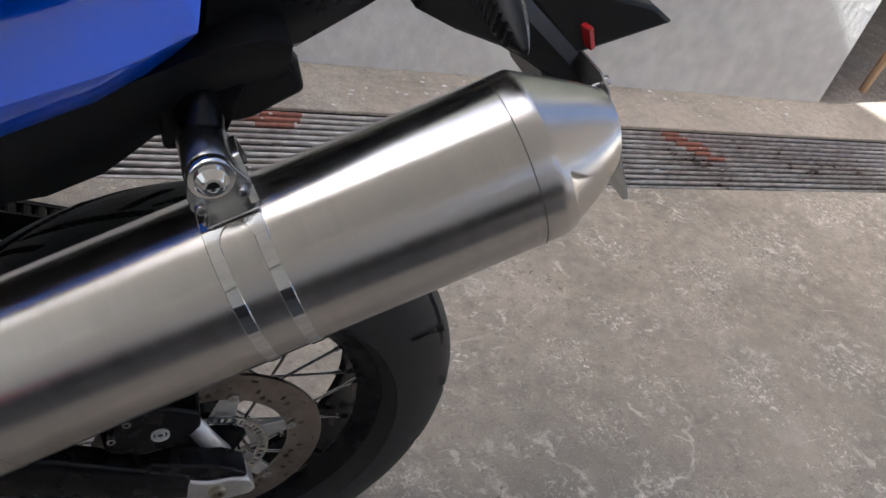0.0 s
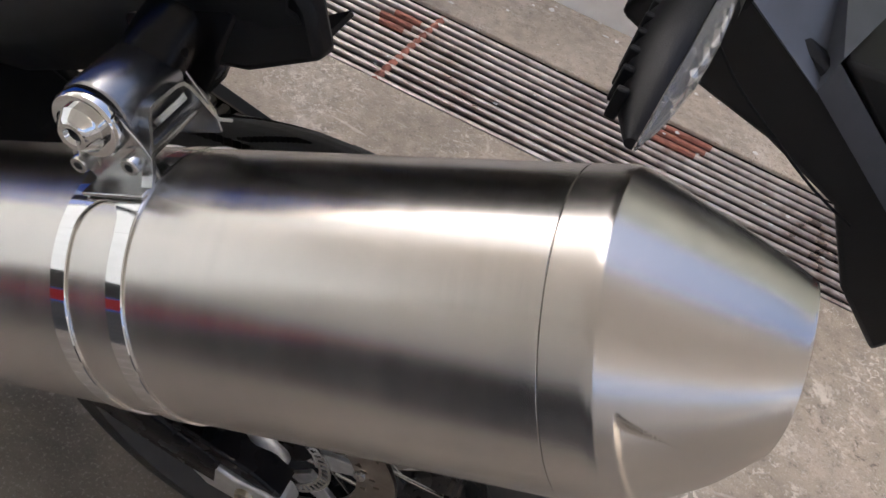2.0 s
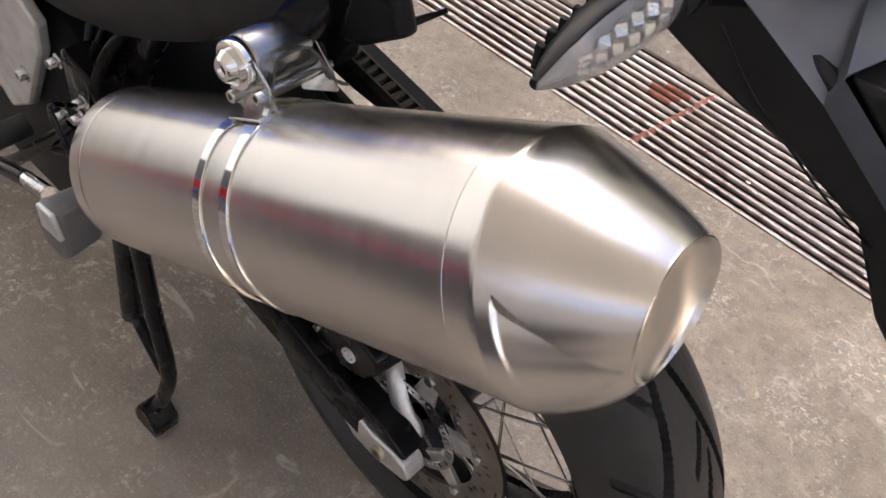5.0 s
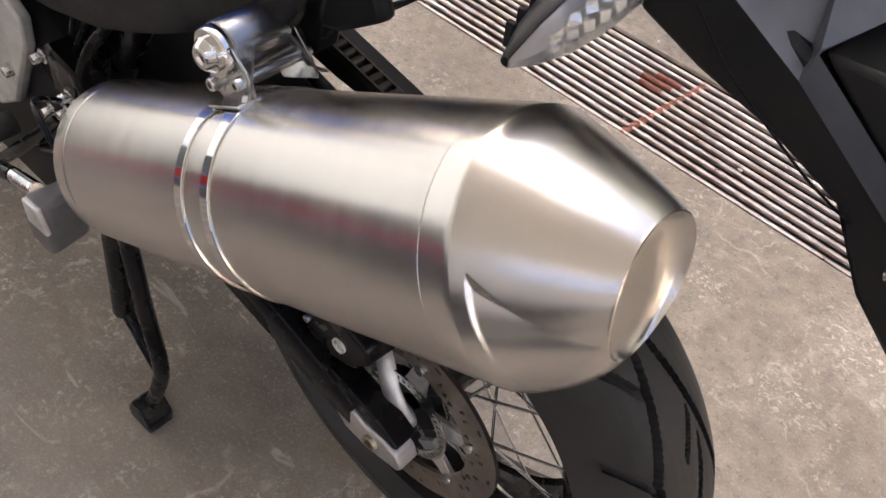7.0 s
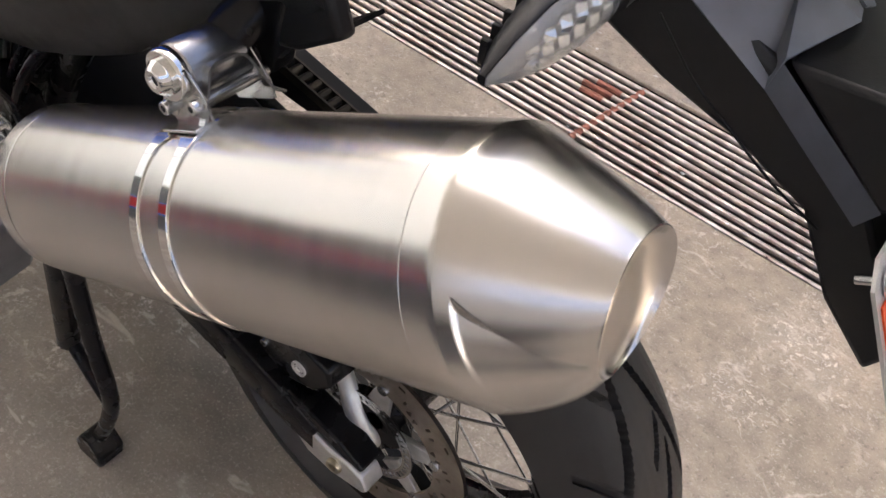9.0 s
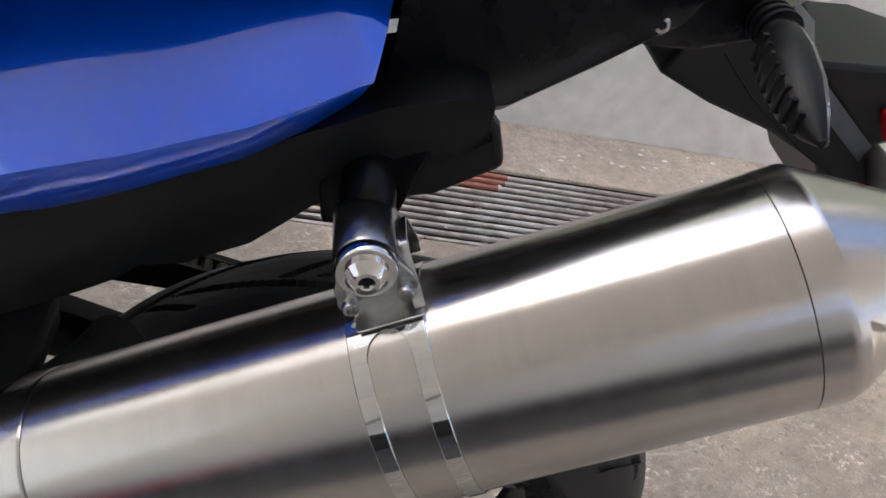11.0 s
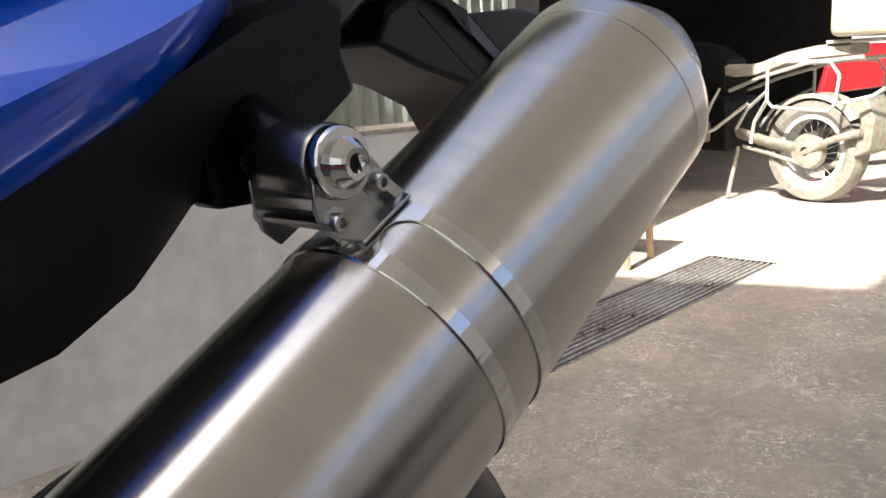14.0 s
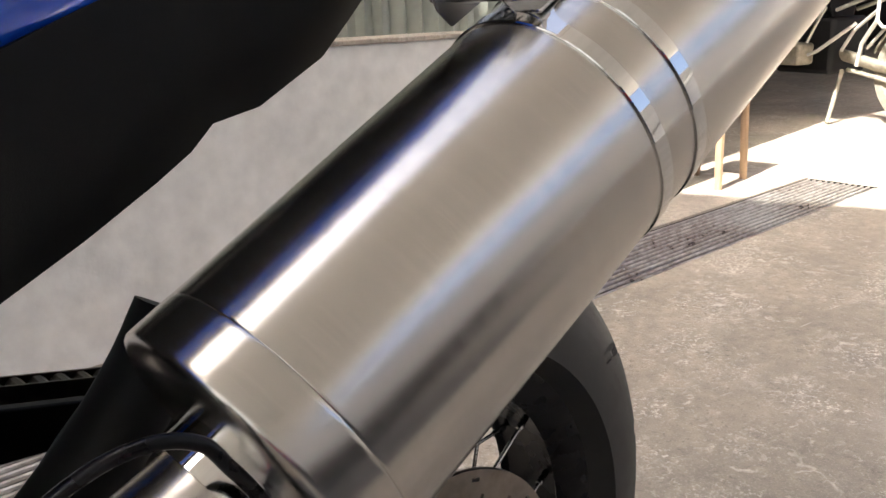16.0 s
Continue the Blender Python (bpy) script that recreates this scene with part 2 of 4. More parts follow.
n, l = GLOWSHEET.node_tree.nodes, GLOWSHEET.node_tree.links
tl, ms = n.new("ShaderNodeBsdfTranslucent"), n.new("ShaderNodeMixShader")
tl.inputs[0].default_value = (0.90, 0.89, 0.88, 1)
ms.inputs[0].default_value = 0.12
l.new(n["Principled BSDF"].outputs[0], ms.inputs[1])
l.new(tl.outputs[0], ms.inputs[2])
l.new(ms.outputs[0], n["Material Output"].inputs[0])
BRIGHTSHEET = GLOWSHEET.copy()
BRIGHTSHEET.name = "added_bright_sheet"
[x for x in BRIGHTSHEET.node_tree.nodes if x.type == "MIX_SHADER"][0].inputs[0].default_value = 0.31
[x for x in BRIGHTSHEET.node_tree.nodes if x.type == "BSDF_TRANSLUCENT"][0].inputs[0].default_value = (0.84, 0.89, 0.94, 1)
# near-black plaster: the garage's inner gloom is put into the colour
GLOOM = mat("painted_gloom", (0.045, 0.042, 0.04), 0.85, 0.0, 0.2, 4)
WOODL = mat("pale_wood", (0.42, 0.28, 0.17), 0.6, 0.0, 0.15, 40, stretch=(1, 1, 0.1))
BLUEPL = mat("blue_plastic", (0.02, 0.14, 0.62), 0.4, 0.0, 0.05, 20)
DUST = mat("dusty_cast_metal", (0.36, 0.32, 0.255), 0.6, 0.3, 0.2, 30, 0.3, 150)
FRAMEW = mat("white_painted_steel_tube", (0.55, 0.53, 0.49), 0.4, 0.2, 0.08, 40)
DUSTRUB = mat("dusty_rubber", (0.22, 0.195, 0.16), 0.85, 0.0, 0.2, 30, 0.4, 120)
REDPAINT = mat("red_paint", (0.50, 0.015, 0.02), 0.3, 0.0, 0.06, 10, coat=0.6)
SEATM = mat("dusty_seat_vinyl", (0.36, 0.32, 0.26), 0.6, 0.0, 0.12, 30, 0.2, 300)
CREAM = mat("cream_plastic", (0.70, 0.64, 0.48), 0.45, 0.0, 0.06, 14)


def glass(name, tint, rough):
    m = bpy.data.materials.new(name)
    m.use_nodes = True
    p = m.node_tree.nodes["Principled BSDF"]
    p.inputs["Base Color"].default_value = (*tint, 1)
    p.inputs["Transmission Weight"].default_value = 1.0
    p.inputs["Roughness"].default_value = rough
    p.inputs["IOR"].default_value = 1.45
    return m


CLEAR = glass("clear_lens_plastic", (0.93, 0.93, 0.92), 0.06)
FROST = glass("frosted_clear_plastic", (0.86, 0.86, 0.85), 0.10)
FROST.node_tree.nodes["Principled BSDF"].inputs["Transmission Weight"].default_value = 0.8


# ---- mesh helpers ----
def thing(name, label, category, group="", kind="", m=Matrix.Identity(4)):
    e = new(name)
    e.matrix_world = m
    return tagged(e, label, category, group, kind)


def part(name, bm, material, parent=None, label="", smooth=True, m=None, bevel=0.0):
    me = bpy.data.meshes.new(name)
    bm.normal_update()
    bm.to_mesh(me)
    bm.free()
    me.materials.append(material)
    if smooth:
        me.polygons.foreach_set("use_smooth", [True] * len(me.polygons))
        me.set_sharp_from_angle(angle=radians(38))
    ob = new(name, me)
    if parent is not None:
        ob.parent = parent
    if m is not None:
        ob.matrix_basis = m
    if bevel:
        b = ob.modifiers.new("edge", "BEVEL")
        b.width, b.segments, b.limit_method, b.angle_limit = bevel, 2, "ANGLE", radians(35)
    return tagged(ob, label)


def box(x0, x1, y0, y1, z0, z1, bm=None, m=None):
    bm = bm or bmesh.new()
    vs = [bm.verts.new((x, y, z)) for x in (x0, x1) for y in (y0, y1) for z in (z0, z1)]
    if m is not None:
        for v in vs:
            v.co = m @ v.co
    for f in ((0, 1, 3, 2), (4, 6, 7, 5), (0, 4, 5, 1), (2, 3, 7, 6), (0, 2, 6, 4), (1, 5, 7, 3)):
        bm.faces.new([vs[i] for i in f])
    return bm


def grid_faces(bm, rings, closed=True, caps=True):
    n = len(rings[0])
    for a, b in zip(rings, rings[1:]):
        for i in range(n if closed else n - 1):
            j = (i + 1) % n
            bm.faces.new((a[i], a[j], b[j], b[i]))
    if caps and closed:
        bm.faces.new(list(reversed(rings[0])))
        bm.faces.new(rings[-1])
    bmesh.ops.recalc_face_normals(bm, faces=bm.faces)
    return bm


def smooth_path(pts, n=6):
    """A Catmull-Rom line through the points."""
    p = [Vector(q) for q in pts]
    p = [p[0] * 2 - p[1]] + p + [p[-1] * 2 - p[-2]]
    out = []
    for i in range(1, len(p) - 2):
        a, b, c, d = p[i - 1 : i + 3]
        for k in range(n):
            t = k / n
            out.append(0.5 * (2 * b + (c - a) * t + (2 * a - 5 * b + 4 * c - d) * t * t + (3 * b - a - 3 * c + d) * t**3))
    return out + [p[-2]]


def tube(pts, r, seg=12, bm=None, curve=0, flat=1.0, r1=None):
    """A round bar along points; flat squeezes it across."""
    bm = bm or bmesh.new()
    p = smooth_path(pts, curve) if curve else [Vector(q) for q in pts]
    rings, up = [], None
    for i, q in enumerate(p):
        d = (p[min(i + 1, len(p) - 1)] - p[max(i - 1, 0)]).normalized()
        if up is None:
            up = d.orthogonal().normalized()
        up = (up - d * up.dot(d)).normalized()
        side = d.cross(up)
        rr = r if r1 is None else r + (r1 - r) * i / (len(p) - 1)
        rings.append([bm.verts.new(q + rr * (math.cos(a) * up + flat * math.sin(a) * side)) for a in (2 * math.pi * k / seg for k in range(seg))])
    return grid_faces(bm, rings)


def lathe(profile, axis="y", seg=64, bm=None, centre=(0, 0, 0), closed=True):
    """Turns (radius, along) pairs about an axis; a closed profile gives a ring."""
    bm = bm or bmesh.new()
    rings = []
    for k in range(seg):
        a = 2 * math.pi * k / seg
        ring = []
        for r, h in profile:
            c, s = r * math.cos(a), r * math.sin(a)
            v = {"y": (c, h, s), "x": (h, c, s), "z": (c, s, h)}[axis]
            ring.append(bm.verts.new(Vector(v) + Vector(centre)))
        rings.append(ring)
    n = len(profile)
    for k in range(seg):
        a, b = rings[k], rings[(k + 1) % seg]
        for i in range(n if closed else n - 1):
            j = (i + 1) % n
            bm.faces.new((a[i], a[j], b[j], b[i]))
    bmesh.ops.remove_doubles(bm, verts=bm.verts, dist=1e-6)
    bmesh.ops.recalc_face_normals(bm, faces=bm.faces)
    return bm


def cyl(p, q, r, seg=24, bm=None, r1=None):
    return tube([p, q], r, seg, bm, r1=r1)


def hexbolt(p, q, r, bm=None):
    """A cap bolt: washer, round head, hexagonal socket."""
    bm = bm or bmesh.new()
    p, q = Vector(p), Vector(q)
    d = (q - p).normalized()
    up = d.orthogonal().normalized()
    side = d.cross(up)
    L = (q - p).length
    prof = [(1.5, 0, 24), (1.5, 0.12, 24), (1.0, 0.14, 24), (1.0, 0.85, 24), (0.88, 1.0, 24), (0.55, 1.0, 6), (0.5, 0.55, 6), (0.01, 0.55, 6)]
    rings = []
    for k, h, n in prof:
        ring = []
        for i in range(24):
            a = 2 * math.pi * i / 24
            rr = k * r
            if n == 6:
                rr *= math.cos(math.pi / 6) / math.cos((a % (math.pi / 3)) - math.pi / 6)
            ring.append(bm.verts.new(p + d * L * h + rr * (math.cos(a) * up + math.sin(a) * side)))
        rings.append(ring)
    return grid_faces(bm, rings)


def slab(outline, y0, y1, bm=None, taper=0.0):
    """A plate with an (x, z) outline, from y0 to y1."""
    bm = bm or bmesh.new()
    cx = sum(p[0] for p in outline) / len(outline)
    cz = sum(p[1] for p in outline) / len(outline)
    a = [bm.verts.new((x, y0, z)) for x, z in outline]
    b = [bm.verts.new((x + (cx - x) * taper, y1, z + (cz - z) * taper)) for x, z in outline]
    n = len(a)
    for i in range(n):
        j = (i + 1) % n
        bm.faces.new((a[i], a[j], b[j], b[i]))
    bm.faces.new(a)
    bm.faces.new(list(reversed(b)))
    bmesh.ops.recalc_face_normals(bm, faces=bm.faces)
    bmesh.ops.triangulate(bm, faces=[f for f in bm.faces if len(f.verts) > 4])
    return bm


def loft(sections, bm=None, closed=False, thick=0.0):
    """A skin through rows of points."""
    bm = bm or bmesh.new()
    rows = [[bm.verts.new(p) for p in row] for row in sections]
    grid_faces(bm, rows, closed, closed)
    if thick:
        bmesh.ops.solidify(bm, geom=bm.faces[:], thickness=thick)
    return bm


# ---- ground, drain and walls ----
GX0, GX1, GY0, GY1 = -3.0, 3.34, 0.872, 1.182
bm = bmesh.new()
xs = [-60, GX0, GX1, 60]
ys = [-60, GY0, GY1, 60]
vv = [[bm.verts.new((x, y, 0)) for y in ys] for x in xs]
for i in range(3):
    for j in range(3):
        if (i, j) != (1, 1):
            bm.faces.new((vv[i][j], vv[i + 1][j], vv[i + 1][j + 1], vv[i][j + 1]))
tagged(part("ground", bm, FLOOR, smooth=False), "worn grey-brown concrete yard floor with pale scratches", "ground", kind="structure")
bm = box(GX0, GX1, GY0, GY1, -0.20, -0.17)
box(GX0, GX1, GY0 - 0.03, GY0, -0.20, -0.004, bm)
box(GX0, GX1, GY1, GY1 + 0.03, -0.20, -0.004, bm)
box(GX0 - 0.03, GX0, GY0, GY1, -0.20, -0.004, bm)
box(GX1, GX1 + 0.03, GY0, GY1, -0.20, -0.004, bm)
tagged(part("drain_channel", bm, PIT, smooth=False), "near-black drain channel in the concrete floor", "drain", kind="structure")
bm = box(GX0, 3.6, GY1 + 0.001, 1.43, -0.02, 0.006)
tagged(part("kerb_strip", bm, STRIP, smooth=False, bevel=0.004), "pale worn concrete strip between drain and wall", "pavement", kind="structure")

# unseen dark strip, added so that the muffler mirrors a dark band
bm = box(-14, 1.3, -3.35, -1.32, -0.02, 0.005)
tagged(part("added_dark_strip", bm, DARKFLOOR, smooth=False), "unseen dark floor strip, added for the dark band in the muffler", "road", kind="structure")

WALLX = 2.474
bm = box(-6, WALLX, 1.43, 1.62, -0.05, 0.70)
tagged(part("wall_north", bm, WALL, smooth=False, bevel=0.006), "low white plastered yard wall", "wall", kind="structure")
bm = box(-6, WALLX, 1.425, 1.63, 0.70, 0.715)
tagged(part("wall_coping", bm, STRIP, smooth=False, bevel=0.003), "pale concrete coping on the low wall", "coping", kind="structure")
bm = bmesh.new()
prof = []
for k in range(0, 360):
    x = -5.9 + k * 0.0233
    prof.append((x, 1.66 + 0.012 * math.sin(2 * math.pi * x / 0.075)))
rows = [[bm.verts.new((x, y, z)) for x, y in prof] for z in (0.70, 3.5)]
grid_faces(bm, rows, False)
bmesh.ops.solidify(bm, geom=bm.faces[:], thickness=0.002)
tagged(part("sheet_fence", bm, SHEET), "grey-green corrugated sheet fence above the low wall", "fence", kind="structure")

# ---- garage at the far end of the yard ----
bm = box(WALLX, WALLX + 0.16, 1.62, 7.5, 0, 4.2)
tagged(part("wall_garage_side", bm, GLOOM, smooth=False), "garage side wall with the gloom painted into its plaster", "wall", kind="structure")
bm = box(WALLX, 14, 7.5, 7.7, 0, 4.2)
tagged(part("wall_garage_back", bm, GLOOM, smooth=False), "garage back wall with the gloom painted into its plaster", "wall", kind="structure")
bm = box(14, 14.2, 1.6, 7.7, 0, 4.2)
tagged(part("wall_garage_end", bm, GLOOM, smooth=False), "garage end wall with the gloom painted into its plaster", "wall", kind="structure")
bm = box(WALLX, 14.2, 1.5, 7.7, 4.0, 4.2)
tagged(part("ceiling_garage", bm, GLOOM, smooth=False), "garage ceiling slab with the gloom painted into its colour", "ceiling", kind="structure")
bm = box(WALLX, 14.2, 1.5, 1.7, 2.7, 4.0)
tagged(part("wall_lintel", bm, WALLD, smooth=False), "grey plastered beam over the garage opening", "wall", kind="structure")
# unseen open-sided canopy, added to shade the bike and shape the muffler's reflections
bm = box(-9.2, 16.0, -8.2, -0.26, 5.5, 5.56)
tagged(part("added_shade_roof", bm, GLOWSHEET, smooth=False), "unseen milky sheet roof, added to shade the bike and glow softly", "canopy", kind="structure")
bm = bmesh.new()
lo = [bm.verts.new((x, y, 5.5)) for x, y in ((-9.2, -0.258), (-2.77, -0.258), (-3.48, 1.70), (-9.2, 1.70))]
hi = [bm.verts.new(v.co + Vector((0, 0, 0.06))) for v in lo]
grid_faces(bm, [lo, hi])
tagged(part("added_glow_roof", bm, BRIGHTSHEET, smooth=False), "unseen clearer roof sheets, added to block the sun and glow", "canopy", kind="structure")
for x in (-8.8, -3.0, 2.4, 9.0):
    tagged(part("added_roof_post", box(x - 0.07, x + 0.07, -8.1, -7.96, 0, 5.5), WALLD, smooth=False), "unseen grey post, added under the roof sheet", "post", kind="structure")
# unseen walls, added to close the yard and limit the mirrored sky
bm = box(-12, 1.0, -8.4, -8.2, 0, 5.5)
tagged(part("added_wall_south_high", bm, WALL, smooth=False), "unseen tall pale wall, added to close off the low sky", "wall", kind="structure")
bm = box(1.0, 40, -8.4, -8.2, 0, 3.5)
tagged(part("added_wall_south", bm, WALL, smooth=False), "unseen pale wall, added to leave a strip of sky above it", "wall", kind="structure")
bm = box(30, 30.2, -7.6, 8, 0, 4)
tagged(part("added_wall_east", bm, WALLD, smooth=False), "unseen grey wall, added to close off the yard", "wall", kind="structure")
# unseen sheet wall, added so sunlight through it brightens the muffler
bm = box(-9.26, -9.2, -8.2, 1.7, 0, 5.5)
tagged(part("added_glow_wall", bm, BRIGHTSHEET, smooth=False), "unseen milky sheet wall, added as a soft glow for the muffler", "wall", kind="structure")
# unseen block, standing in for dark things mirrored near the horizon
bm = box(-5.0, 2.2, -3.55, -3.35, 0, 0.72)
tagged(part("added_dark_block", bm, GLOOM, smooth=False), "unseen low dark block, added for the dark band in the muffler", "wall", kind="structure")

# ---- the motorcycle ----
bike = thing("motorcycle", "blue and black adventure motorcycle with brushed steel muffler on its stand", "motorcycle", m=pose(0, 0, 0, 0, 0, 1.55))

# muffler, built along its own axis (x to the rear) and set at its slope
MUF = Matrix(((0.8757, 0, -0.4828, 0.0945), (0, 1, 0, -0.2056), (0.4828, 0, 0.8757, 0.7918), (0, 0, 0, 1)))
RA, RB = 0.0704, 0.0659


def ring_at(bm, s, k=1.0, dz=0.0, n=128, fn=None):
    """One oval ring of points across the muffler; fn presses it in by angle."""
    out = []
    for i in range(n):
        a = 2 * math.pi * i / n
        f = k if fn is None else k - fn(a)
        out.append(bm.verts.new((s, -RB * f * math.cos(a), RA * f * math.sin(a) + dz)))
    return out


bm = bmesh.new()
grid_faces(bm, [ring_at(bm, s, k) for s, k in ((-0.3385, 0.97), (-0.3385, 0.997), (-0.3382, 1.0), (-0.337, 1.0), (-0.2, 1.0), (0.0, 1.0), (0.079, 1.0), (0.0808, 1.0), (0.0811, 0.996))])
canister = part("muffler", bm, STEEL, bike, "brushed stainless steel silencer canister", m=MUF)
bm = bmesh.new()
grid_faces(bm, [ring_at(bm, s, k) for s, k in ((-0.366, 0.30), (-0.366, 0.80), (-0.3645, 0.93), (-0.3625, 0.985), (-0.361, 1.0), (-0.3595, 1.003), (-0.341, 1.004), (-0.3392, 1.003), (-0.3387, 0.999), (-0.3387, 0.9))])
part("front_collar", bm, STEEL, canister, "brushed steel end ring with weld seam")


def scoop(s):
    u = min(1, max(0, (s - 0.106) / 0.057))

    def fn(a):
        deg = math.degrees((a + math.pi) % (2 * math.pi) - math.pi)
        hi, lo = 25 - 37 * u**0.85, -72 + 56 * u
        if not lo < deg < hi:
            return 0.0
        start = 0.1065 + 0.010 * ((25 - deg) / 97) ** 1.6
        if s < start:
            return 0.0
        v = (hi - deg) / (hi - lo)
        e = min(1, v / 0.055) * (1 - v) ** 1.3
        deep = 0.24 * min(1, (s - start) / 0.0012) + 0.76 * math.sin(math.pi / 2 * min(1, (s - start) / 0.034))
        return 0.155 * e * deep * (1 - u) ** 0.6

    return fn


bm = bmesh.new()
CN = 360
rings = [ring_at(bm, 0.0813, 0.99, n=CN), ring_at(bm, 0.0816, 1.002, n=CN), ring_at(bm, 0.083, 1.002, n=CN), ring_at(bm, 0.0955, 1.003, n=CN), ring_at(bm, 0.0975, 1.003, n=CN), ring_at(bm, 0.0988, 1.001, n=CN), ring_at(bm, 0.0998, 0.998, n=CN)]
N = 190
for i in range(1, N + 1):
    u = i / N
    s = 0.1 + 0.066 * u
    rings.append(ring_at(bm, s, 1.0 - 0.475 * (0.92 * u + 0.08 * u * u), -0.008 * u, CN, scoop(s)))
for s, k in ((0.1668, 0.520), (0.1671, 0.508), (0.1662, 0.498), (0.163, 0.487), (0.158, 0.45), (0.154, 0.37), (0.152, 0.25), (0.1512, 0.02)):
    rings.append(ring_at(bm, s, k, -0.008, CN))
grid_faces(bm, rings)
# the outlet is cut at a slant: its lower side ends further forward
for v in bm.verts:
    if v.co.x > 0.105:
        low = max(0.0, (0.040 - v.co.z) / 0.085)
        v.co.x -= 0.026 * low**1.5 * min(1, (v.co.x - 0.105) / 0.061) ** 2
part("end_cap", bm, CONE, canister, "satin stainless conical end cap with scooped side")

# clamp: two polished straps joined by a bridge, with an upright bracket
for s0, nm in ((-0.147, "strap"), (-0.1136, "strap")):
    bm = bmesh.new()
    grid_faces(bm, [ring_at(bm, s0 + ds, k) for ds, k in ((0, 1.0), (0, 1.012), (0.0005, 1.018), (0.0091, 1.018), (0.0096, 1.012), (0.0096, 1.0))])
    part(nm, bm, CHROME, canister, "polished steel clamp strap")
bm = bmesh.new()
rows = []
NS = 16
for i in range(NS + 8):
    q = min(1.0, i / NS)
    a = radians(61 + 13 * q + (20 * (i - NS) / 7 if i > NS else 0))
    half = 0.0121 * math.sqrt(max(0.0, 1 - q * q))
    rows.append([bm.verts.new((x, -RB * 1.021 * math.cos(a), RA * 1.021 * math.sin(a))) for x in (-0.1464, -0.1376, -0.1255 - half, -0.1255, -0.1255 + half, -0.1134, -0.1046)])
for k, (a, b) in enumerate(zip(rows, rows[1:])):
    for i in (0, 1, 4, 5) if k < NS else range(6):
        bm.faces.new((a[i], a[i + 1], b[i + 1], b[i]))
bmesh.ops.remove_doubles(bm, verts=bm.verts, dist=1e-5)
bmesh.ops.recalc_face_normals(bm, faces=bm.faces)
bmesh.ops.solidify(bm, geom=bm.faces[:], thickness=0.0009)
part("bridge", bm, CHROME, canister, "polished steel bridge between the clamp straps")


def bracket_plate(y, lift, top):
    out = [(-0.141, 0.071), (-0.103, 0.071), (-0.1015, 0.083), (-0.103, 0.090), (-0.1075, top - 0.006), (-0.113, top), (-0.134, top), (-0.1395, top - 0.006), (-0.145, 0.092), (-0.146, 0.083)]
    return slab([(a, b + lift) for a, b in out], y, y + 0.0022)


part("hanger_bracket", bracket_plate(-0.006, 0, 0.108), DARKZ, canister, "polished steel hanger plate", bevel=0.0006)
part("hanger_bracket", bracket_plate(0.040, -0.006, 0.112), DARKZ, canister, "polished steel hanger plate", bevel=0.0006)
# bent sheet lug that joins the two plates over the spacer
LUG = [(-0.013, 0.0725), (-0.008, 0.078), (0.003, 0.0975), (0.006, 0.1005), (0.010, 0.1015), (0.027, 0.1005), (0.031, 0.099), (0.034, 0.095), (0.042, 0.073), (0.050, 0.067)]
bm = bmesh.new()
grid_faces(bm, [[bm.verts.new((x, y, z)) for y, z in LUG] for x in (-0.1075, -0.1015)], False)
bmesh.ops.solidify(bm, geom=bm.faces[:], thickness=0.0018)
part("bent_lug", bm, DARKZ, canister, "bent polished steel lug")
bm = box(-0.139, -0.103, -0.019, -0.004, 0.0702, 0.0722)
part("fold", bm, DARKZ, canister, bevel=0.0007)
bm = lathe([(0.006, -0.004), (0.0165, -0.004), (0.0175, -0.002), (0.0175, 0.036), (0.0165, 0.038), (0.006, 0.038)], "y", 40, centre=(-0.1233, 0, 0.1025))
part("rubber_mount_sleeve", bm, SLEEVE, canister, "zinc plated sleeve of the rubber mount")
bm = lathe([(0.004, -0.0115), (0.0155, -0.0115), (0.0165, -0.010), (0.0165, -0.0065), (0.004, -0.0065)], "y", 40, centre=(-0.1233, 0, 0.1025))
part("washer", bm, CHROME, canister)
part("mount_bolt", lathe([(0.003, -0.0165), (0.0044, -0.0192), (0.0068, -0.0194), (0.0084, -0.0182), (0.0104, -0.0150), (0.0114, -0.0140), (0.0114, -0.0115), (0.004, -0.0115)], "y", 40, centre=(-0.1233, 0, 0.1025)), CHROME, canister, "polished round-headed socket bolt")
# matt black disc paints the shade inside the bolt's socket
part("socket_shade", lathe([(0.0005, -0.0172), (0.0039, -0.0172), (0.0039, -0.0163), (0.0005, -0.0163)], "y", 6, centre=(-0.1233, 0, 0.1025)), DEEP, canister)
for s, z in ((-0.1094, 0.0822), (-0.1395, 0.0822)):
    part("clamp_bolt", hexbolt((s, -0.006, z), (s, -0.0125, z), 0.0045), ZINC, canister)
    part("spacer", cyl((s, -0.003, z), (s, 0.046, z), 0.0042, 16), ZINC, canister)

# ---- rear wheel ----
AX = Vector((0.0, 0.0, 0.319))
wheel = part("rear_wheel", lathe([(0.188, -0.036), (0.194, -0.030), (0.196, 0.0), (0.194, 0.030), (0.188, 0.036), (0.206, 0.052), (0.222, 0.054), (0.222, 0.050), (0.210, 0.046), (0.202, 0.030), (0.202, -0.030), (0.210, -0.046), (0.222, -0.050), (0.222, -0.054), (0.206, -0.052)], "y", 96), BLACKS, bike, "black spoked rear wheel rim", m=Matrix.Translation(AX))
# tyre with a moulded block tread
SEG = 240
prof = []
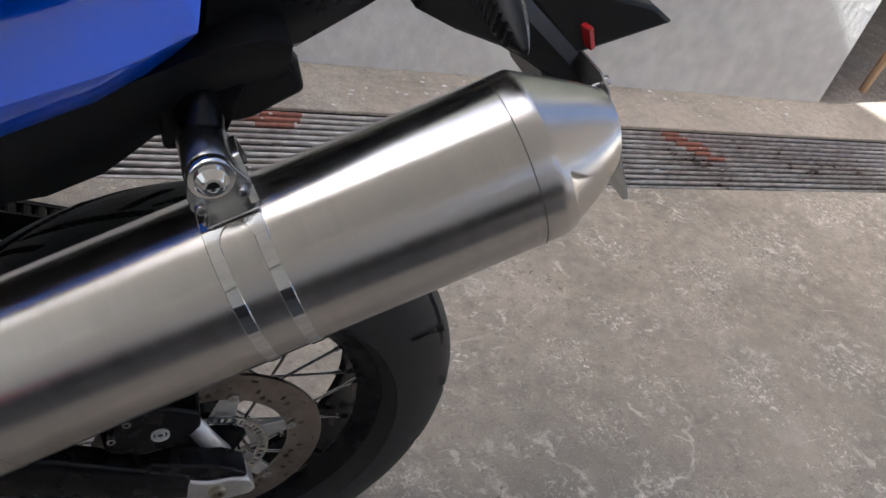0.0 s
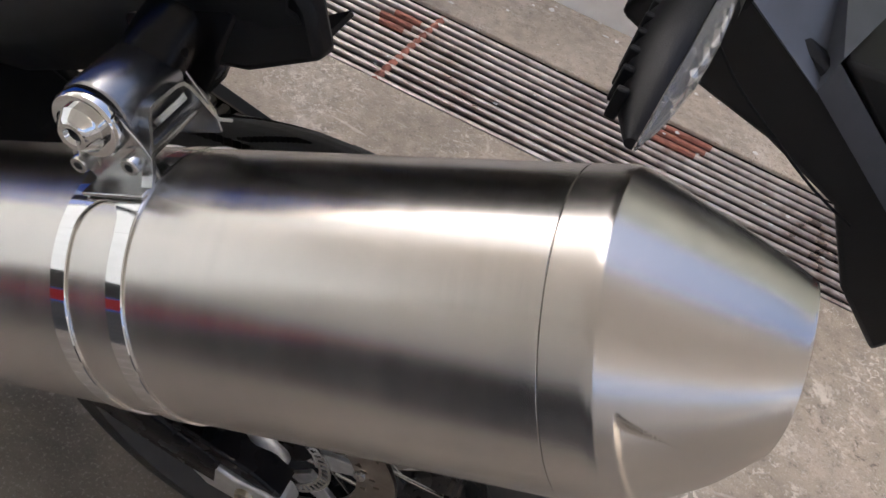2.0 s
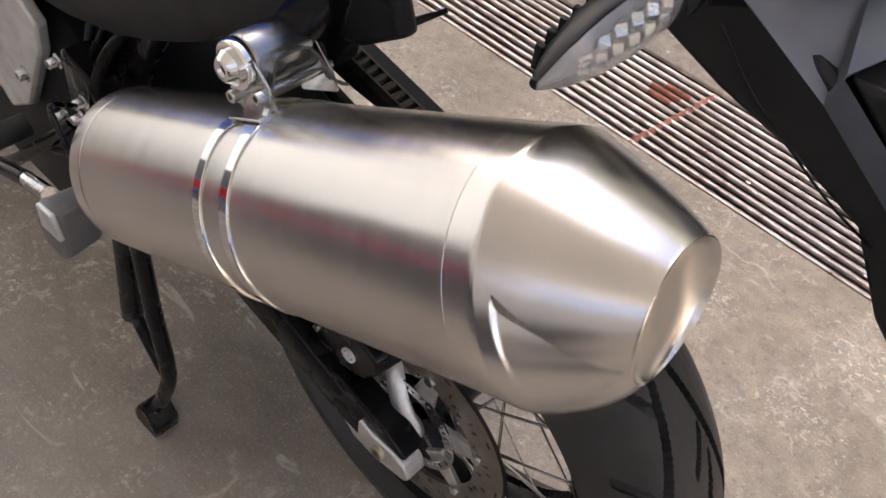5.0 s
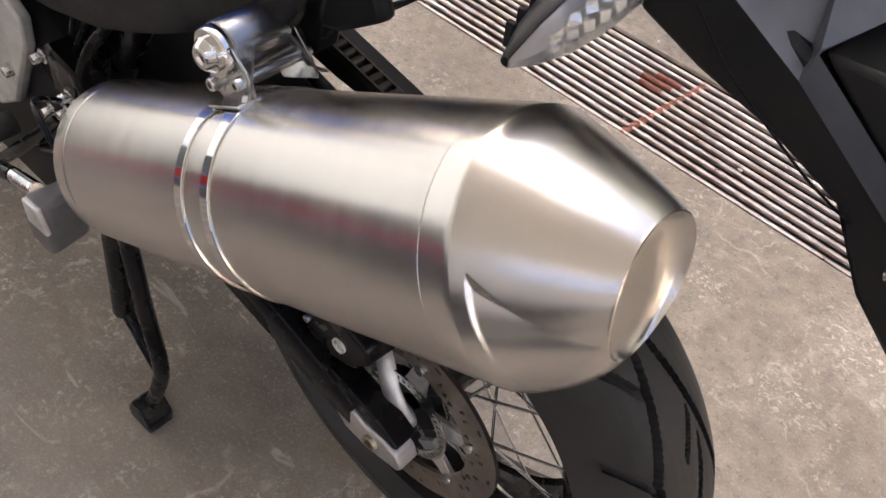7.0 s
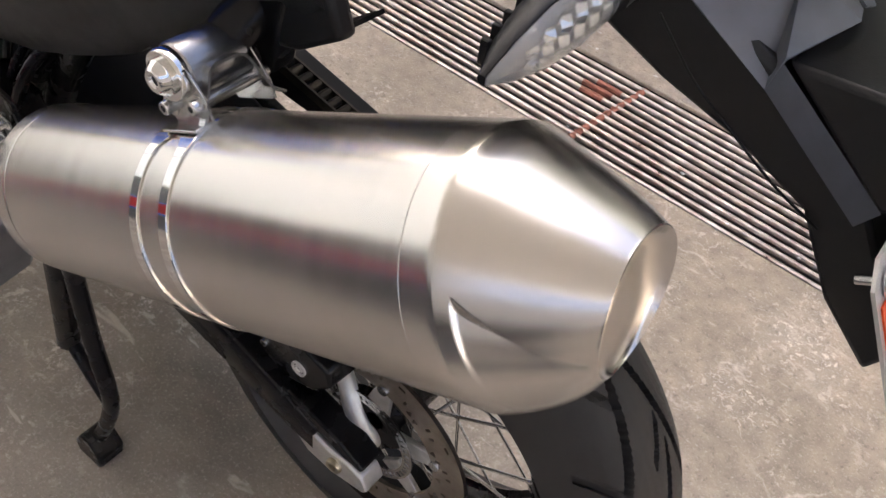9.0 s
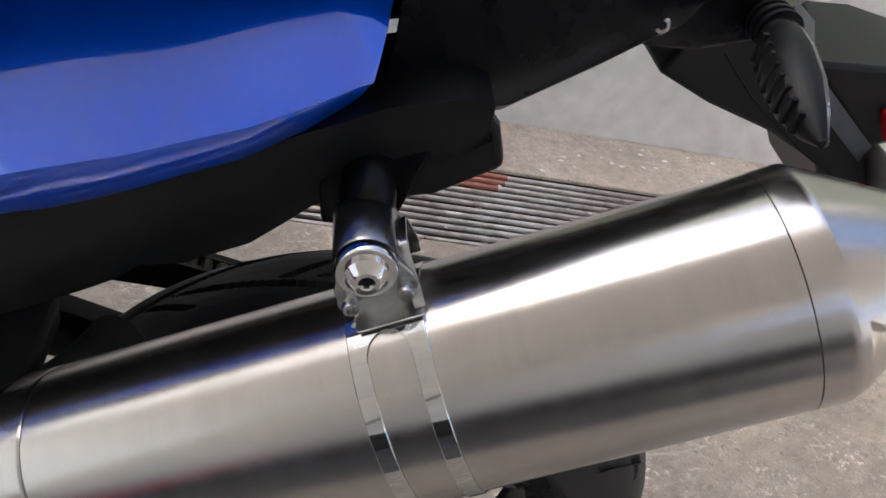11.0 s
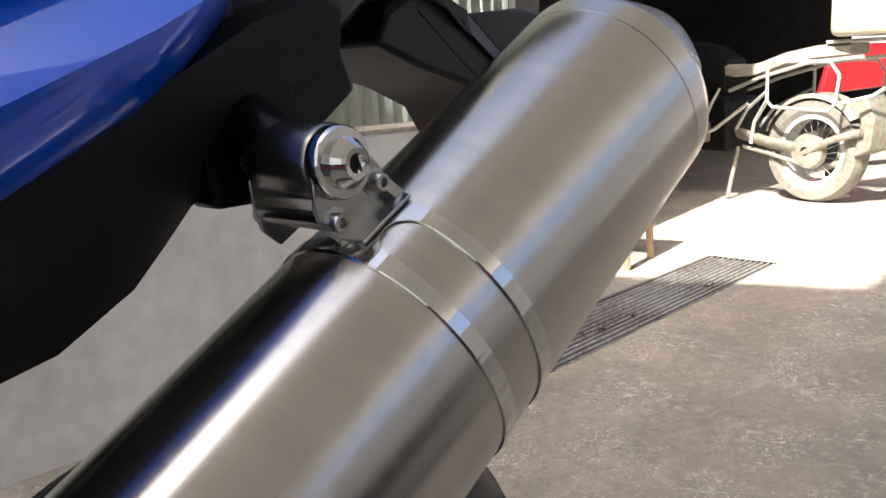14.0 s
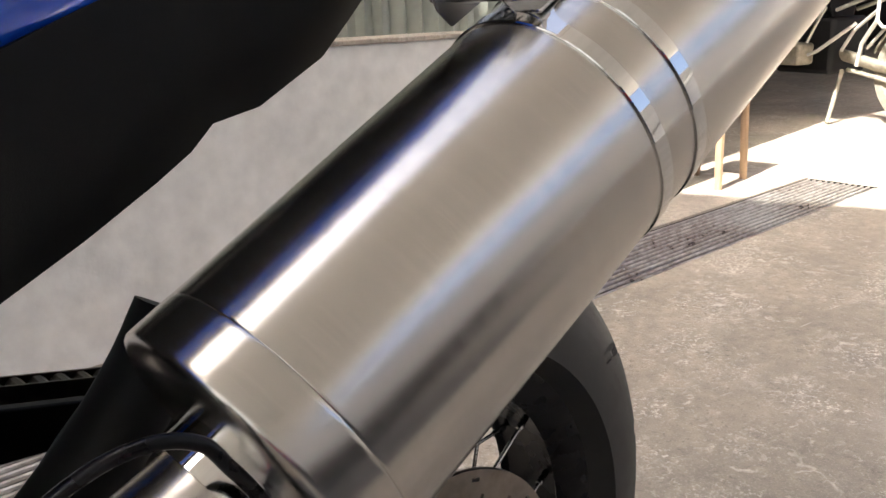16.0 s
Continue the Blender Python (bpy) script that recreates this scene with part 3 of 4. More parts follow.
for i in range(25):
    w = -1 + 2 * i / 24
    y = 0.0745 * math.sin(w * math.pi / 2 * 1.0)
    r = 0.214 + 0.107 * (max(0.0, 1 - abs(y / 0.0752) ** 2.6)) ** 0.5
    prof.append((r, y))
prof = [(0.214, -0.050)] + [q for q in prof if q[0] > 0.222] + [(0.214, 0.050)]


def groove(a, y):
    """Depth of the tread pattern: long sweeping grooves on both sides, with slanted cuts between."""
    d = 0.0
    for sg, off in ((1, 0.0), (-1, 0.5)):
        yy = sg * y
        for k in (0, 1):
            ph = (a * 8 / (2 * math.pi) + off) % 1.0 + k
            line = 0.052 - 0.046 * ph
            if 0.04 < ph < 1.30 and abs(yy - line) < 0.0030 * min(1, 6 * ph, 6 * (1.32 - ph)):
                d = 0.009
        ph = (a * 8 / (2 * math.pi) + off) % 1.0
        if 0.026 < yy < 0.058 and abs(ph - 0.62 - (yy - 0.04) * 9) < 0.030:
            d = 0.008
        if 0.040 < yy < 0.068 and abs(ph - 0.18 - (yy - 0.05) * 7) < 0.028:
            d = 0.008
        if -0.004 < yy < 0.016 and abs(ph - 0.30 + (yy - 0.006) * 9) < 0.026:
            d = 0.007
    return d


bm = bmesh.new()
fine = []
for (r0, y0), (r1, y1) in zip(prof, prof[1:]):
    k = 1 if r0 < 0.262 or r1 < 0.262 else 6
    for i in range(k):
        fine.append((r0 + (r1 - r0) * i / k, y0 + (y1 - y0) * i / k))
fine.append(prof[-1])
SEG = 1080
rings = []
for k in range(SEG):
    a = 2 * math.pi * k / SEG
    ring = []
    for r, y in fine:
        rr = r - (groove(a, y) if r > 0.27 else 0)
        ring.append(bm.verts.new((rr * math.cos(a), y, rr * math.sin(a))))
    rings.append(ring)
for k in range(SEG):
    a, b = rings[k], rings[(k + 1) % SEG]
    for i in range(len(fine) - 1):
        bm.faces.new((a[i], b[i], b[i + 1], a[i + 1]))
bmesh.ops.recalc_face_normals(bm, faces=bm.faces)
part("tyre", bm, RUBBER, wheel, "black rubber road tyre with slanted tread grooves")
bm = lathe([(0.012, -0.062), (0.040, -0.062), (0.046, -0.055), (0.034, -0.045), (0.030, 0.0), (0.034, 0.045), (0.05, 0.055), (0.05, 0.065), (0.012, 0.065)], "y", 48)
part("hub", bm, BLACKS, wheel, "black wheel hub")
for i in range(32):
    side = -1 if i % 2 else 1
    a0 = 2 * math.pi * i / 32
    a1 = a0 + (0.62 if (i // 2) % 2 else -0.62)
    p = (0.044 * math.cos(a1), side * 0.050, 0.044 * math.sin(a1))
    q = (0.193 * math.cos(a0), side * 0.022, 0.193 * math.sin(a0))
    part("spoke", tube([p, q], 0.0019, 8), ZINC, wheel)
    mid = Vector(q) + (Vector(p) - Vector(q)).normalized() * 0.016
    part("spoke_nipple", tube([q, mid], 0.0033, 8), ZINC, wheel)


# brake disc: friction ring with drilled holes, carrier arms, toothed sensor ring
def drilled_ring(r0, r1, y0, y1, holes):
    seg = 360
    bm = bmesh.new()
    rad = [r0 + (r1 - r0) * i / 12 for i in range(13)]

    def solid(k, i):
        a = (k + 0.5) / seg * 360
        rm = (rad[i] + rad[i + 1]) / 2
        for ha, hr, hs in holes:
            da = (a - ha + 180) % 360 - 180
            if math.hypot(math.radians(da) * rm, rm - hr) < hs:
                return False
        return True

    top = [[bm.verts.new((r * math.cos(2 * math.pi * k / seg), y0, r * math.sin(2 * math.pi * k / seg))) for r in rad] for k in range(seg)]
    for k in range(seg):
        a, b = top[k], top[(k + 1) % seg]
        for i in range(12):
            if solid(k, i):
                bm.faces.new((a[i], a[i + 1], b[i + 1], b[i]))
    bmesh.ops.recalc_face_normals(bm, faces=bm.faces)
    bmesh.ops.solidify(bm, geom=bm.faces[:], thickness=y1 - y0)
    return bm


holes = []
for k in range(30):
    holes.append((k * 12, 0.124 - 0.0115 * (k % 3), 0.0033))
    holes.append((k * 12 + 6, 0.099 + 0.010 * (k % 2), 0.0030))
disc = part("brake_disc", drilled_ring(0.092, 0.1325, -0.0758, -0.071, holes), DISCM, wheel, "drilled steel brake disc")
for k in range(6):
    a = math.radians(60 * k + 20)
    bm = slab([(0.045, -0.016), (0.095, -0.009), (0.101, -0.006), (0.101, 0.006), (0.095, 0.009), (0.045, 0.016)], -0.074, -0.068)
    part("carrier_arm", bm, ALLOY, disc, m=pose(0, 0, 0, 0, math.degrees(-a), 0), bevel=0.001)
    part("rivet", lathe([(0.001, -0.079), (0.006, -0.079), (0.0068, -0.076), (0.0068, -0.070), (0.001, -0.070)], "y", 20, centre=(0.097 * math.cos(a), 0, 0.097 * math.sin(a))), ZINC, disc)
teeth = [(k * 7.5, 0.062, 0.0021) for k in range(48)] + [(k * 7.5, 0.059, 0.0021) for k in range(48)]
part("sensor_ring", drilled_ring(0.054, 0.067, -0.080, -0.078, teeth), ZINC, disc, "slotted steel wheel speed sensor ring")

# caliper, its alloy arm and the brake line
bm = slab([(-0.125, 0.405), (-0.105, 0.440), (-0.060, 0.455), (-0.022, 0.440), (-0.018, 0.415), (-0.040, 0.385), (-0.085, 0.372), (-0.118, 0.385)], -0.058, -0.112, taper=0.08)
caliper = part("brake_caliper", bm, BLACKS, bike, "black single-piston rear brake caliper", bevel=0.004)
bm = lathe([(0.0075, -0.1145), (0.0095, -0.1145), (0.0095, -0.110), (0.0075, -0.110)], "y", 32, centre=(-0.064, 0, 0.411))
part("emblem_ring", bm, WHITEP, caliper)
bm = lathe([(0.0035, -0.1145), (0.0052, -0.1145), (0.0052, -0.110), (0.0035, -0.110)], "y", 24, centre=(-0.064, 0, 0.411))
part("emblem_ring", bm, WHITEP, caliper)
bm = tube([(-0.052, -0.066, 0.392), (-0.030, -0.078, 0.385), (-0.010, -0.088, 0.362), (0.006, -0.088, 0.338), (0.014, -0.084, 0.322)], 0.011, 12, curve=4, flat=0.6)
arm = part("caliper_carrier", bm, ALLOY, bike, "cast aluminium caliper carrier arm", bevel=0.0)
part("axle_sleeve", lathe([(0.010, -0.092), (0.021, -0.092), (0.023, -0.089), (0.023, -0.078), (0.010, -0.078)], "y", 40, centre=(0.0, 0, 0.319)), ALLOY, arm)
for x, z in ((-0.098, 0.437), (-0.112, 0.412)):
    part("caliper_bolt", hexbolt((x, -0.10, z), (x, -0.116, z), 0.005), ZINC, caliper)
bm = tube([(-0.115, -0.085, 0.42), (-0.16, -0.09, 0.452), (-0.24, -0.09, 0.47), (-0.40, -0.08, 0.48)], 0.004, 10, curve=6)
part("brake_hose", bm, RUBBER, bike)

# swingarm with its adjuster
sec = []
for x, zc, h, w in ((-0.50, 0.475, 0.038, 0.022), (-0.30, 0.420, 0.034, 0.020), (-0.16, 0.372, 0.030, 0.018), (-0.07, 0.336, 0.026, 0.016), (-0.03, 0.322, 0.022, 0.014)):
    ring = []
    for dy, dz in ((-1, -0.7), (-0.7, -1), (0.7, -1), (1, -0.7), (1, 0.7), (0.7, 1), (-0.7, 1), (-1, 0.7)):
        ring.append((x, -0.112 + dy * w, zc + dz * h))
    sec.append(ring)
swing = part("swingarm", loft(sec, closed=True), BLACKS, bike, "black box-section swingarm", bevel=0.002)
sec = [[(p[0], -p[1], p[2]) for p in ring] for ring in sec]
part("swingarm", loft(sec, closed=True), BLACKS, bike, "black box-section swingarm", bevel=0.002)
bm = slab([(-0.072, 0.334), (-0.066, 0.318), (-0.040, 0.292), (-0.005, 0.287), (0.040, 0.296), (0.046, 0.305), (0.036, 0.325), (0.018, 0.330), (-0.010, 0.329), (-0.036, 0.338), (-0.060, 0.350)], -0.098, -0.126)
adj = part("chain_adjuster", bm, ALLOY, swing, "bare metal chain adjuster block", bevel=0.003)
part("axle_nut", hexbolt((0.001, -0.117, 0.311), (0.001, -0.131, 0.311), 0.0098), BRONZE, swing, "tarnished axle nut")
bm = slab([(-0.10, 0.362), (-0.07, 0.372), (0.0, 0.352), (0.035, 0.33), (0.03, 0.322), (-0.02, 0.336), (-0.085, 0.345)], -0.09, -0.122)
part("swingarm_end", bm, BLACKS, swing, bevel=0.003)

# chain on the far side and its guard
for k in range(40):
    t = k / 39
    x, z = -0.60 + 0.56 * t, 0.638 - 0.126 * t
    bm = lathe([(0.0028, 0.082), (0.0058, 0.082), (0.0058, 0.100), (0.0028, 0.100)], "y", 10, centre=(x, 0, z))
    turn = pose(x, 0, z, 0, 12.7, 0)
    box(-0.0085, 0.0085, 0.080, 0.0825, -0.0062, 0.0062, bm, turn)
    box(-0.0085, 0.0085, 0.0995, 0.102, -0.0062, 0.0062, bm, turn)
    part("chain_link", bm, CHAINM, bike, smooth=False)
bm = slab([(-0.58, 0.612), (-0.33, 0.557), (-0.19, 0.525), (-0.12, 0.507), (-0.11, 0.485), (-0.30, 0.50), (-0.58, 0.55)], 0.108, 0.142)
part("chain_guard", bm, DEEP, bike, "black plastic chain guard", bevel=0.002)

# ---- bodywork ----
LOW = [(-0.62, 0.60), (-0.45, 0.628), (-0.354, 0.656), (-0.287, 0.686), (-0.25, 0.704), (-0.217, 0.722), (-0.199, 0.733), (-0.187, 0.744), (-0.162, 0.749), (-0.124, 0.769), (-0.106, 0.786), (-0.090, 0.802), (-0.062, 0.814), (-0.024, 0.829), (0.006, 0.852)]
UP = [(-0.62, 0.66), (-0.45, 0.70), (-0.354, 0.745), (-0.287, 0.777), (-0.25, 0.793), (-0.217, 0.807), (-0.199, 0.815), (-0.187, 0.821), (-0.162, 0.833), (-0.124, 0.852), (-0.106, 0.862), (-0.090, 0.870), (-0.062, 0.885), (-0.024, 0.897), (-0.006, 0.893)]
for sgn in (-1, 1):
    rows = []
    for (xl, zl), (xu, zu) in zip(LOW, UP):
        wl = 0.135 + 0.010 * min(1, max(0, (-xl) / 0.3))
        rows.append([(xl, sgn * (wl - 0.030), zl - 0.002), (xl, sgn * wl, zl), (xl + (xu - xl) * 0.25, sgn * (wl + 0.010), zl + (zu - zl) * 0.25), (xu, sgn * (wl + 0.022), zu - 0.018), (xu, sgn * (wl + 0.024), zu), (xu, sgn * (wl - 0.05), zu + 0.006)])
    part("side_panel", loft(rows, thick=0.003), BLACKP, bike, "black grained plastic side panel")
    # raised pad at the rear end of the side panel
    bm = slab([(-0.070, 0.812), (-0.024, 0.826), (0.013, 0.852), (0.004, 0.876), (-0.012, 0.893), (-0.060, 0.876)], sgn * 0.136, sgn * 0.150, taper=0.06)
    part("panel_pad", bm, BLACKP, bike, bevel=0.004)
    # painted flank above it
    BL = [(-0.42, 0.705), (-0.32, 0.757), (-0.226, 0.800), (-0.187, 0.820), (-0.13, 0.848), (-0.10, 0.866), (-0.082, 0.876), (-0.074, 0.882)]
    rows = []
    for i, (x, z) in enumerate(BL):
        t = i / 7
        h = 0.17 - 0.10 * t
        w = 0.158 + 0.022 * math.sin(math.pi * min(1, t * 1.1))
        rows.append([(x, sgn * (w - 0.06), z - 0.003), (x, sgn * (w - 0.012), z - 0.001), (x, sgn * (w - 0.009), z + 0.002), (x + 0.001, sgn * (w + 0.008), z + h * 0.24), (x + 0.003, sgn * (w + 0.008), z + h * 0.275), (x + 0.005, sgn * (w - 0.002), z + h * 0.36), (x + 0.008, sgn * (w - 0.020), z + h * 0.50), (x + 0.011, sgn * (w - 0.045), z + h * 0.68), (x + 0.013, sgn * (w - 0.075), z + h * 0.84), (x + 0.014, sgn * (w - 0.105), z + h * 0.95)])
    part("flank_fairing", loft(rows, thick=0.003), BLUE, bike, "glossy metallic blue painted flank")
    # tail moulding running back to the lamp
    rows = []
    for x, zl, zu, w in ((-0.06, 0.846, 0.975, 0.128), (0.012, 0.866, 0.985, 0.120), (0.06, 0.897, 0.992, 0.112), (0.095, 0.920, 1.0, 0.104), (0.118, 0.932, 1.003, 0.098), (0.128, 0.945, 1.004, 0.090)):
        rows.append([(x, sgn * 0.02, zl + 0.004), (x, sgn * (w - 0.012), zl), (x, sgn * w, zl + 0.010), (x, sgn * (w + 0.004), (zl + zu) / 2), (x, sgn * (w - 0.012), zu), (x, sgn * 0.02, zu + 0.004)])
    part("tail_side", loft(rows, thick=0.003), BLACKS, bike, "satin black tail side moulding")
    base = part("indicator_base", slab([(0.066, 0.915), (0.080, 0.945), (0.140, 0.958), (0.160, 0.948), (0.150, 0.930), (0.115, 0.918)], sgn * 0.080, sgn * 0.102), BLACKS, bike, "black indicator base plate", bevel=0.003)
    part("base_screw", hexbolt((0.088, sgn * 0.102, 0.932), (0.088, sgn * 0.107, 0.932), 0.0052), ZINC, base)

rows = []
for x, z, w in ((-0.62, 0.94, 0.15), (-0.50, 0.93, 0.16), (-0.35, 0.95, 0.165), (-0.2, 0.985, 0.16), (-0.08, 1.0, 0.14), (0.03, 0.985, 0.11), (0.09, 0.99, 0.08)):
    rows.append([(x, -w, z - 0.05), (x, -w, z - 0.012), (x, -w * 0.9, z), (x, -w * 0.4, z + 0.012), (x, w * 0.4, z + 0.012), (x, w * 0.9, z), (x, w, z - 0.012), (x, w, z - 0.05)])
part("seat", loft(rows, closed=True), DEEP, bike, "black two-up seat", bevel=0.0)

# tail lamp
sec = []
for x, z, w, h in ((0.125, 0.930, 0.050, 0.018), (0.16, 0.938, 0.062, 0.026), (0.20, 0.954, 0.056, 0.028), (0.235, 0.976, 0.040, 0.024), (0.25, 0.988, 0.022, 0.012)):
    sec.append([(x, w * math.cos(a), z + h * math.sin(a)) for a in (2 * math.pi * k / 20 for k in range(20))])
lamp = part("tail_lamp", loft(sec, closed=True), GREYP, bike, "grey-shelled tail lamp with clear lens")
sec = []
for x, z, w, h in ((0.205, 0.955, 0.050, 0.026), (0.225, 0.967, 0.046, 0.028), (0.25, 0.984, 0.036, 0.022), (0.262, 0.994, 0.018, 0.010)):
    sec.append([(x, w * math.cos(a), z + h * math.sin(a)) for a in (2 * math.pi * k / 20 for k in range(20))])
part("lens", loft(sec, closed=True), CLEAR, lamp, "clear faceted lamp lens")
for i in range(6):
    for j in range(4):
        a = radians(-150 + 24 * j)
        bm = bmesh.new()
        bmesh.ops.create_icosphere(bm, subdivisions=1, radius=0.0065, matrix=Matrix.Translation((0.212 + 0.006 * i, (0.044 - 0.003 * i) * math.cos(a), 0.960 + 0.004 * i + (0.022 - 0.001 * i) * math.sin(a))))
        part("reflector_facet", bm, CHROME, lamp, smooth=False)

# rear mudguard: folded arm that carries plate, reflector and indicators
A = [(0.131, 0.905), (0.163, 0.920), (0.205, 0.908), (0.219, 0.902), (0.293, 0.850), (0.348, 0.775), (0.338, 0.752), (0.298, 0.785), (0.264, 0.832), (0.215, 0.852), (0.165, 0.865), (0.120, 0.882)]
bm = slab(A, -0.058, 0.058)
CABLE = tube([(0.155, -0.066, 0.905), (0.185, -0.068, 0.880), (0.213, -0.066, 0.862), (0.245, -0.064, 0.843), (0.276, -0.060, 0.828)], 0.0008, 8, curve=6)
part("lamp_cable", CABLE, DEEP, bike, "thin black plate lamp cable")
guard = part("rear_mudguard", bm, HOOD, bike, "black plastic rear mudguard with plate carrier", bevel=0.004)
bm = slab([(0.221, 0.9055), (0.30, 0.913), (0.365, 0.905), (0.392, 0.892), (0.315, 0.858), (0.296, 0.850)], -0.056, 0.056)
part("lamp_hood", bm, HOOD, guard, bevel=0.004)
for sg in (-1, 1):
    bm = bmesh.new()
    bm.faces.new([bm.verts.new((x, sg * y, z)) for x, y, z in ((0.163, 0.070, 0.925), (0.219, 0.0625, 0.890), (0.221, 0.058, 0.9075), (0.239, 0.010, 0.917), (0.236, 0.0005, 0.919), (0.202, 0.0005, 0.942), (0.203, 0.020, 0.938))])
    bmesh.ops.triangulate(bm, faces=bm.faces[:])
    bmesh.ops.solidify(bm, geom=bm.faces[:], thickness=0.0015)
    bmesh.ops.recalc_face_normals(bm, faces=bm.faces)
    part("lamp_cheek", bm, SKYSHEEN, guard, "black cheek under the tail lamp with sky sheen painted grey-blue", smooth=False)
    bm = bmesh.new()
    bm.faces.new([bm.verts.new((x, sg * y, z)) for x, y, z in ((0.221, 0.058, 0.905), (0.298, 0.0565, 0.8525), (0.290, 0.0625, 0.842), (0.219, 0.0625, 0.890))])
    bmesh.ops.solidify(bm, geom=bm.faces[:], thickness=0.0015)
    bmesh.ops.recalc_face_normals(bm, faces=bm.faces)
    part("arm_ridge", bm, SKYSHEEN, guard, smooth=False)
bm = box(-0.003, 0.003, -0.006, 0.006, -0.014, 0.014)
part("reflector", bm, REDL, guard, "red side reflector", m=pose(0.2985, -0.060, 0.872, 0, -35, 20), bevel=0.001)
PL = pose(0.355, 0, 0.775, 0, -33, 0)
bm = bmesh.new()
vs = [(-0.100, 0.078), (-0.088, 0.090), (0.088, 0.090), (0.100, 0.078), (0.100, -0.078), (0.088, -0.090), (-0.088, -0.090), (-0.100, -0.078)]
a = [bm.verts.new((0, y, z)) for y, z in vs]
b = [bm.verts.new((0.0022, y, z)) for y, z in vs]
for i in range(8):
    bm.faces.new((a[i], a[(i + 1) % 8], b[(i + 1) % 8], b[i]))
bm.faces.new(list(reversed(a)))
bm.faces.new(b)
bmesh.ops.recalc_face_normals(bm, faces=bm.faces)
plate = part("number_plate", bm, PLATE, bike, "scuffed pale metal number plate with dark marks", m=PL, smooth=False)
for k in range(4):
    part("plate_bar", box(0.0024, 0.0034, -0.074 + 0.038 * k, -0.052 + 0.038 * k, -0.045, 0.012), PLATEINK, plate, smooth=False)
part("plate_sticker", box(0.0024, 0.0034, -0.096, -0.074, 0.036, 0.066), ORANGE, plate, "orange sticker", smooth=False)
for y in (-0.084, 0.084):
    part("plate_bolt", hexbolt((0.003, y, 0.074), (0.009, y, 0.074), 0.005), ZINC, plate)
    part("plate_stud", cyl((-0.012, y, 0.074), (0, y, 0.074), 0.0028, 12), ZINC, plate)

# indicators on short ribbed stalks
for sgn in (-1, 1):
    ind = part("indicator_stalk", tube([(0.150, sgn * 0.070, 0.945), (0.150, sgn * 0.105, 0.944), (0.149, sgn * 0.128, 0.940)], 0.0115, 16, curve=4), BLACKP, bike, "black ribbed indicator stalk")
    for k in range(4):
        part("stalk_rib", lathe([(0.010, 0), (0.0135, 0), (0.0135, 0.003), (0.010, 0.003)], "y", 20, centre=(0.150, sgn * (0.098 + 0.007 * k), 0.944)), BLACKP, ind)
    sec, lens = [], []
    for t, r in ((0, 0.010), (0.12, 0.0145), (0.35, 0.0165), (0.6, 0.015), (0.82, 0.0095), (1.0, 0.002)):
        c = Vector((0.149 - 0.008 * t, sgn * (0.122 + 0.088 * t), 0.942 - 0.014 * t))
        sec.append([c + Vector((-abs(r * 1.05 * math.cos(q)), 0, r * 1.1 * math.sin(q))) if math.cos(q) > 0 else c + Vector((0.0015, 0, r * 1.1 * math.sin(q))) for q in (2 * math.pi * k / 20 for k in range(20))])
        lens.append([c + Vector((0.002 + abs(r * 0.55 * math.cos(q)), 0, r * 1.02 * math.sin(q))) if math.cos(q) > 0 else c + Vector((0.002, 0, r * 1.02 * math.sin(q))) for q in (2 * math.pi * k / 20 for k in range(20))])
    part("indicator_shell", loft(sec, closed=True), BLACKP, ind, "black ribbed indicator shell")
    part("indicator_lens", loft(lens, closed=True), FROST, ind, "clear indicator lens")
    for k in range(8):
        t = 0.14 + 0.1 * k
        r = 0.0165 * math.sqrt(max(0.05, 1 - ((t - 0.36) / 0.66) ** 2))
        c = (0.149 - 0.008 * t - r * 0.92, sgn * (0.122 + 0.088 * t), 0.942 - 0.014 * t)
        part("shell_rib", box(-0.0022, 0.0022, -0.0016, 0.0016, -0.55 * r, 0.55 * r), BLACKP, ind, m=Matrix.Translation(c), bevel=0.0008)
    # pleated bright reflector behind the lens
    bm = bmesh.new()
    rows = []
    for k in range(13):
        t = 0.10 + 0.055 * k
        r = 0.0135 * math.sin(math.pi * (0.18 + 0.72 * k / 12))
        c = Vector((0.149 - 0.008 * t + 0.0022 + (0.0028 if k % 2 else 0.0), sgn * (0.122 + 0.088 * t), 0.942 - 0.014 * t))
        rows.append([bm.verts.new(c + Vector((0.0022 if abs(q) % 2 else 0.0, 0, r * q / 3))) for q in range(-3, 4)])
    grid_faces(bm, rows, False)
    part("bulb_reflector", bm, CHROME, ind, "bright pleated reflector", smooth=False)

# frame, mount and hanging tubes
part("mount_boss", tube([(-0.062, -0.135, 0.845), (-0.063, -0.16, 0.832), (-0.063, -0.172, 0.824)], 0.016, 20), BLACKS, bike, "black hanger boss under the tail")
part("mount_lug", slab([(-0.085, 0.80), (-0.045, 0.80), (-0.030, 0.86), (-0.095, 0.86)], -0.152, -0.130), BLACKS, bike, bevel=0.003)
for p in ([(-0.52, -0.10, 0.42), (-0.44, -0.12, 0.56), (-0.35, -0.12, 0.66)], [(-0.46, -0.10, 0.44), (-0.38, -0.12, 0.58), (-0.30, -0.12, 0.70)]):
    part("frame_tube", tube(p, 0.014, 14, curve=5), BLACKS, bike, "black frame tube")
bm = slab([(-0.64, 0.40), (-0.58, 0.44), (-0.50, 0.56), (-0.49, 0.60), (-0.53, 0.63), (-0.60, 0.60), (-0.70, 0.46)], -0.165, -0.150)
hanger = part("footrest_hanger", bm, PLATE, bike, "pale cast aluminium footrest hanger", bevel=0.004)
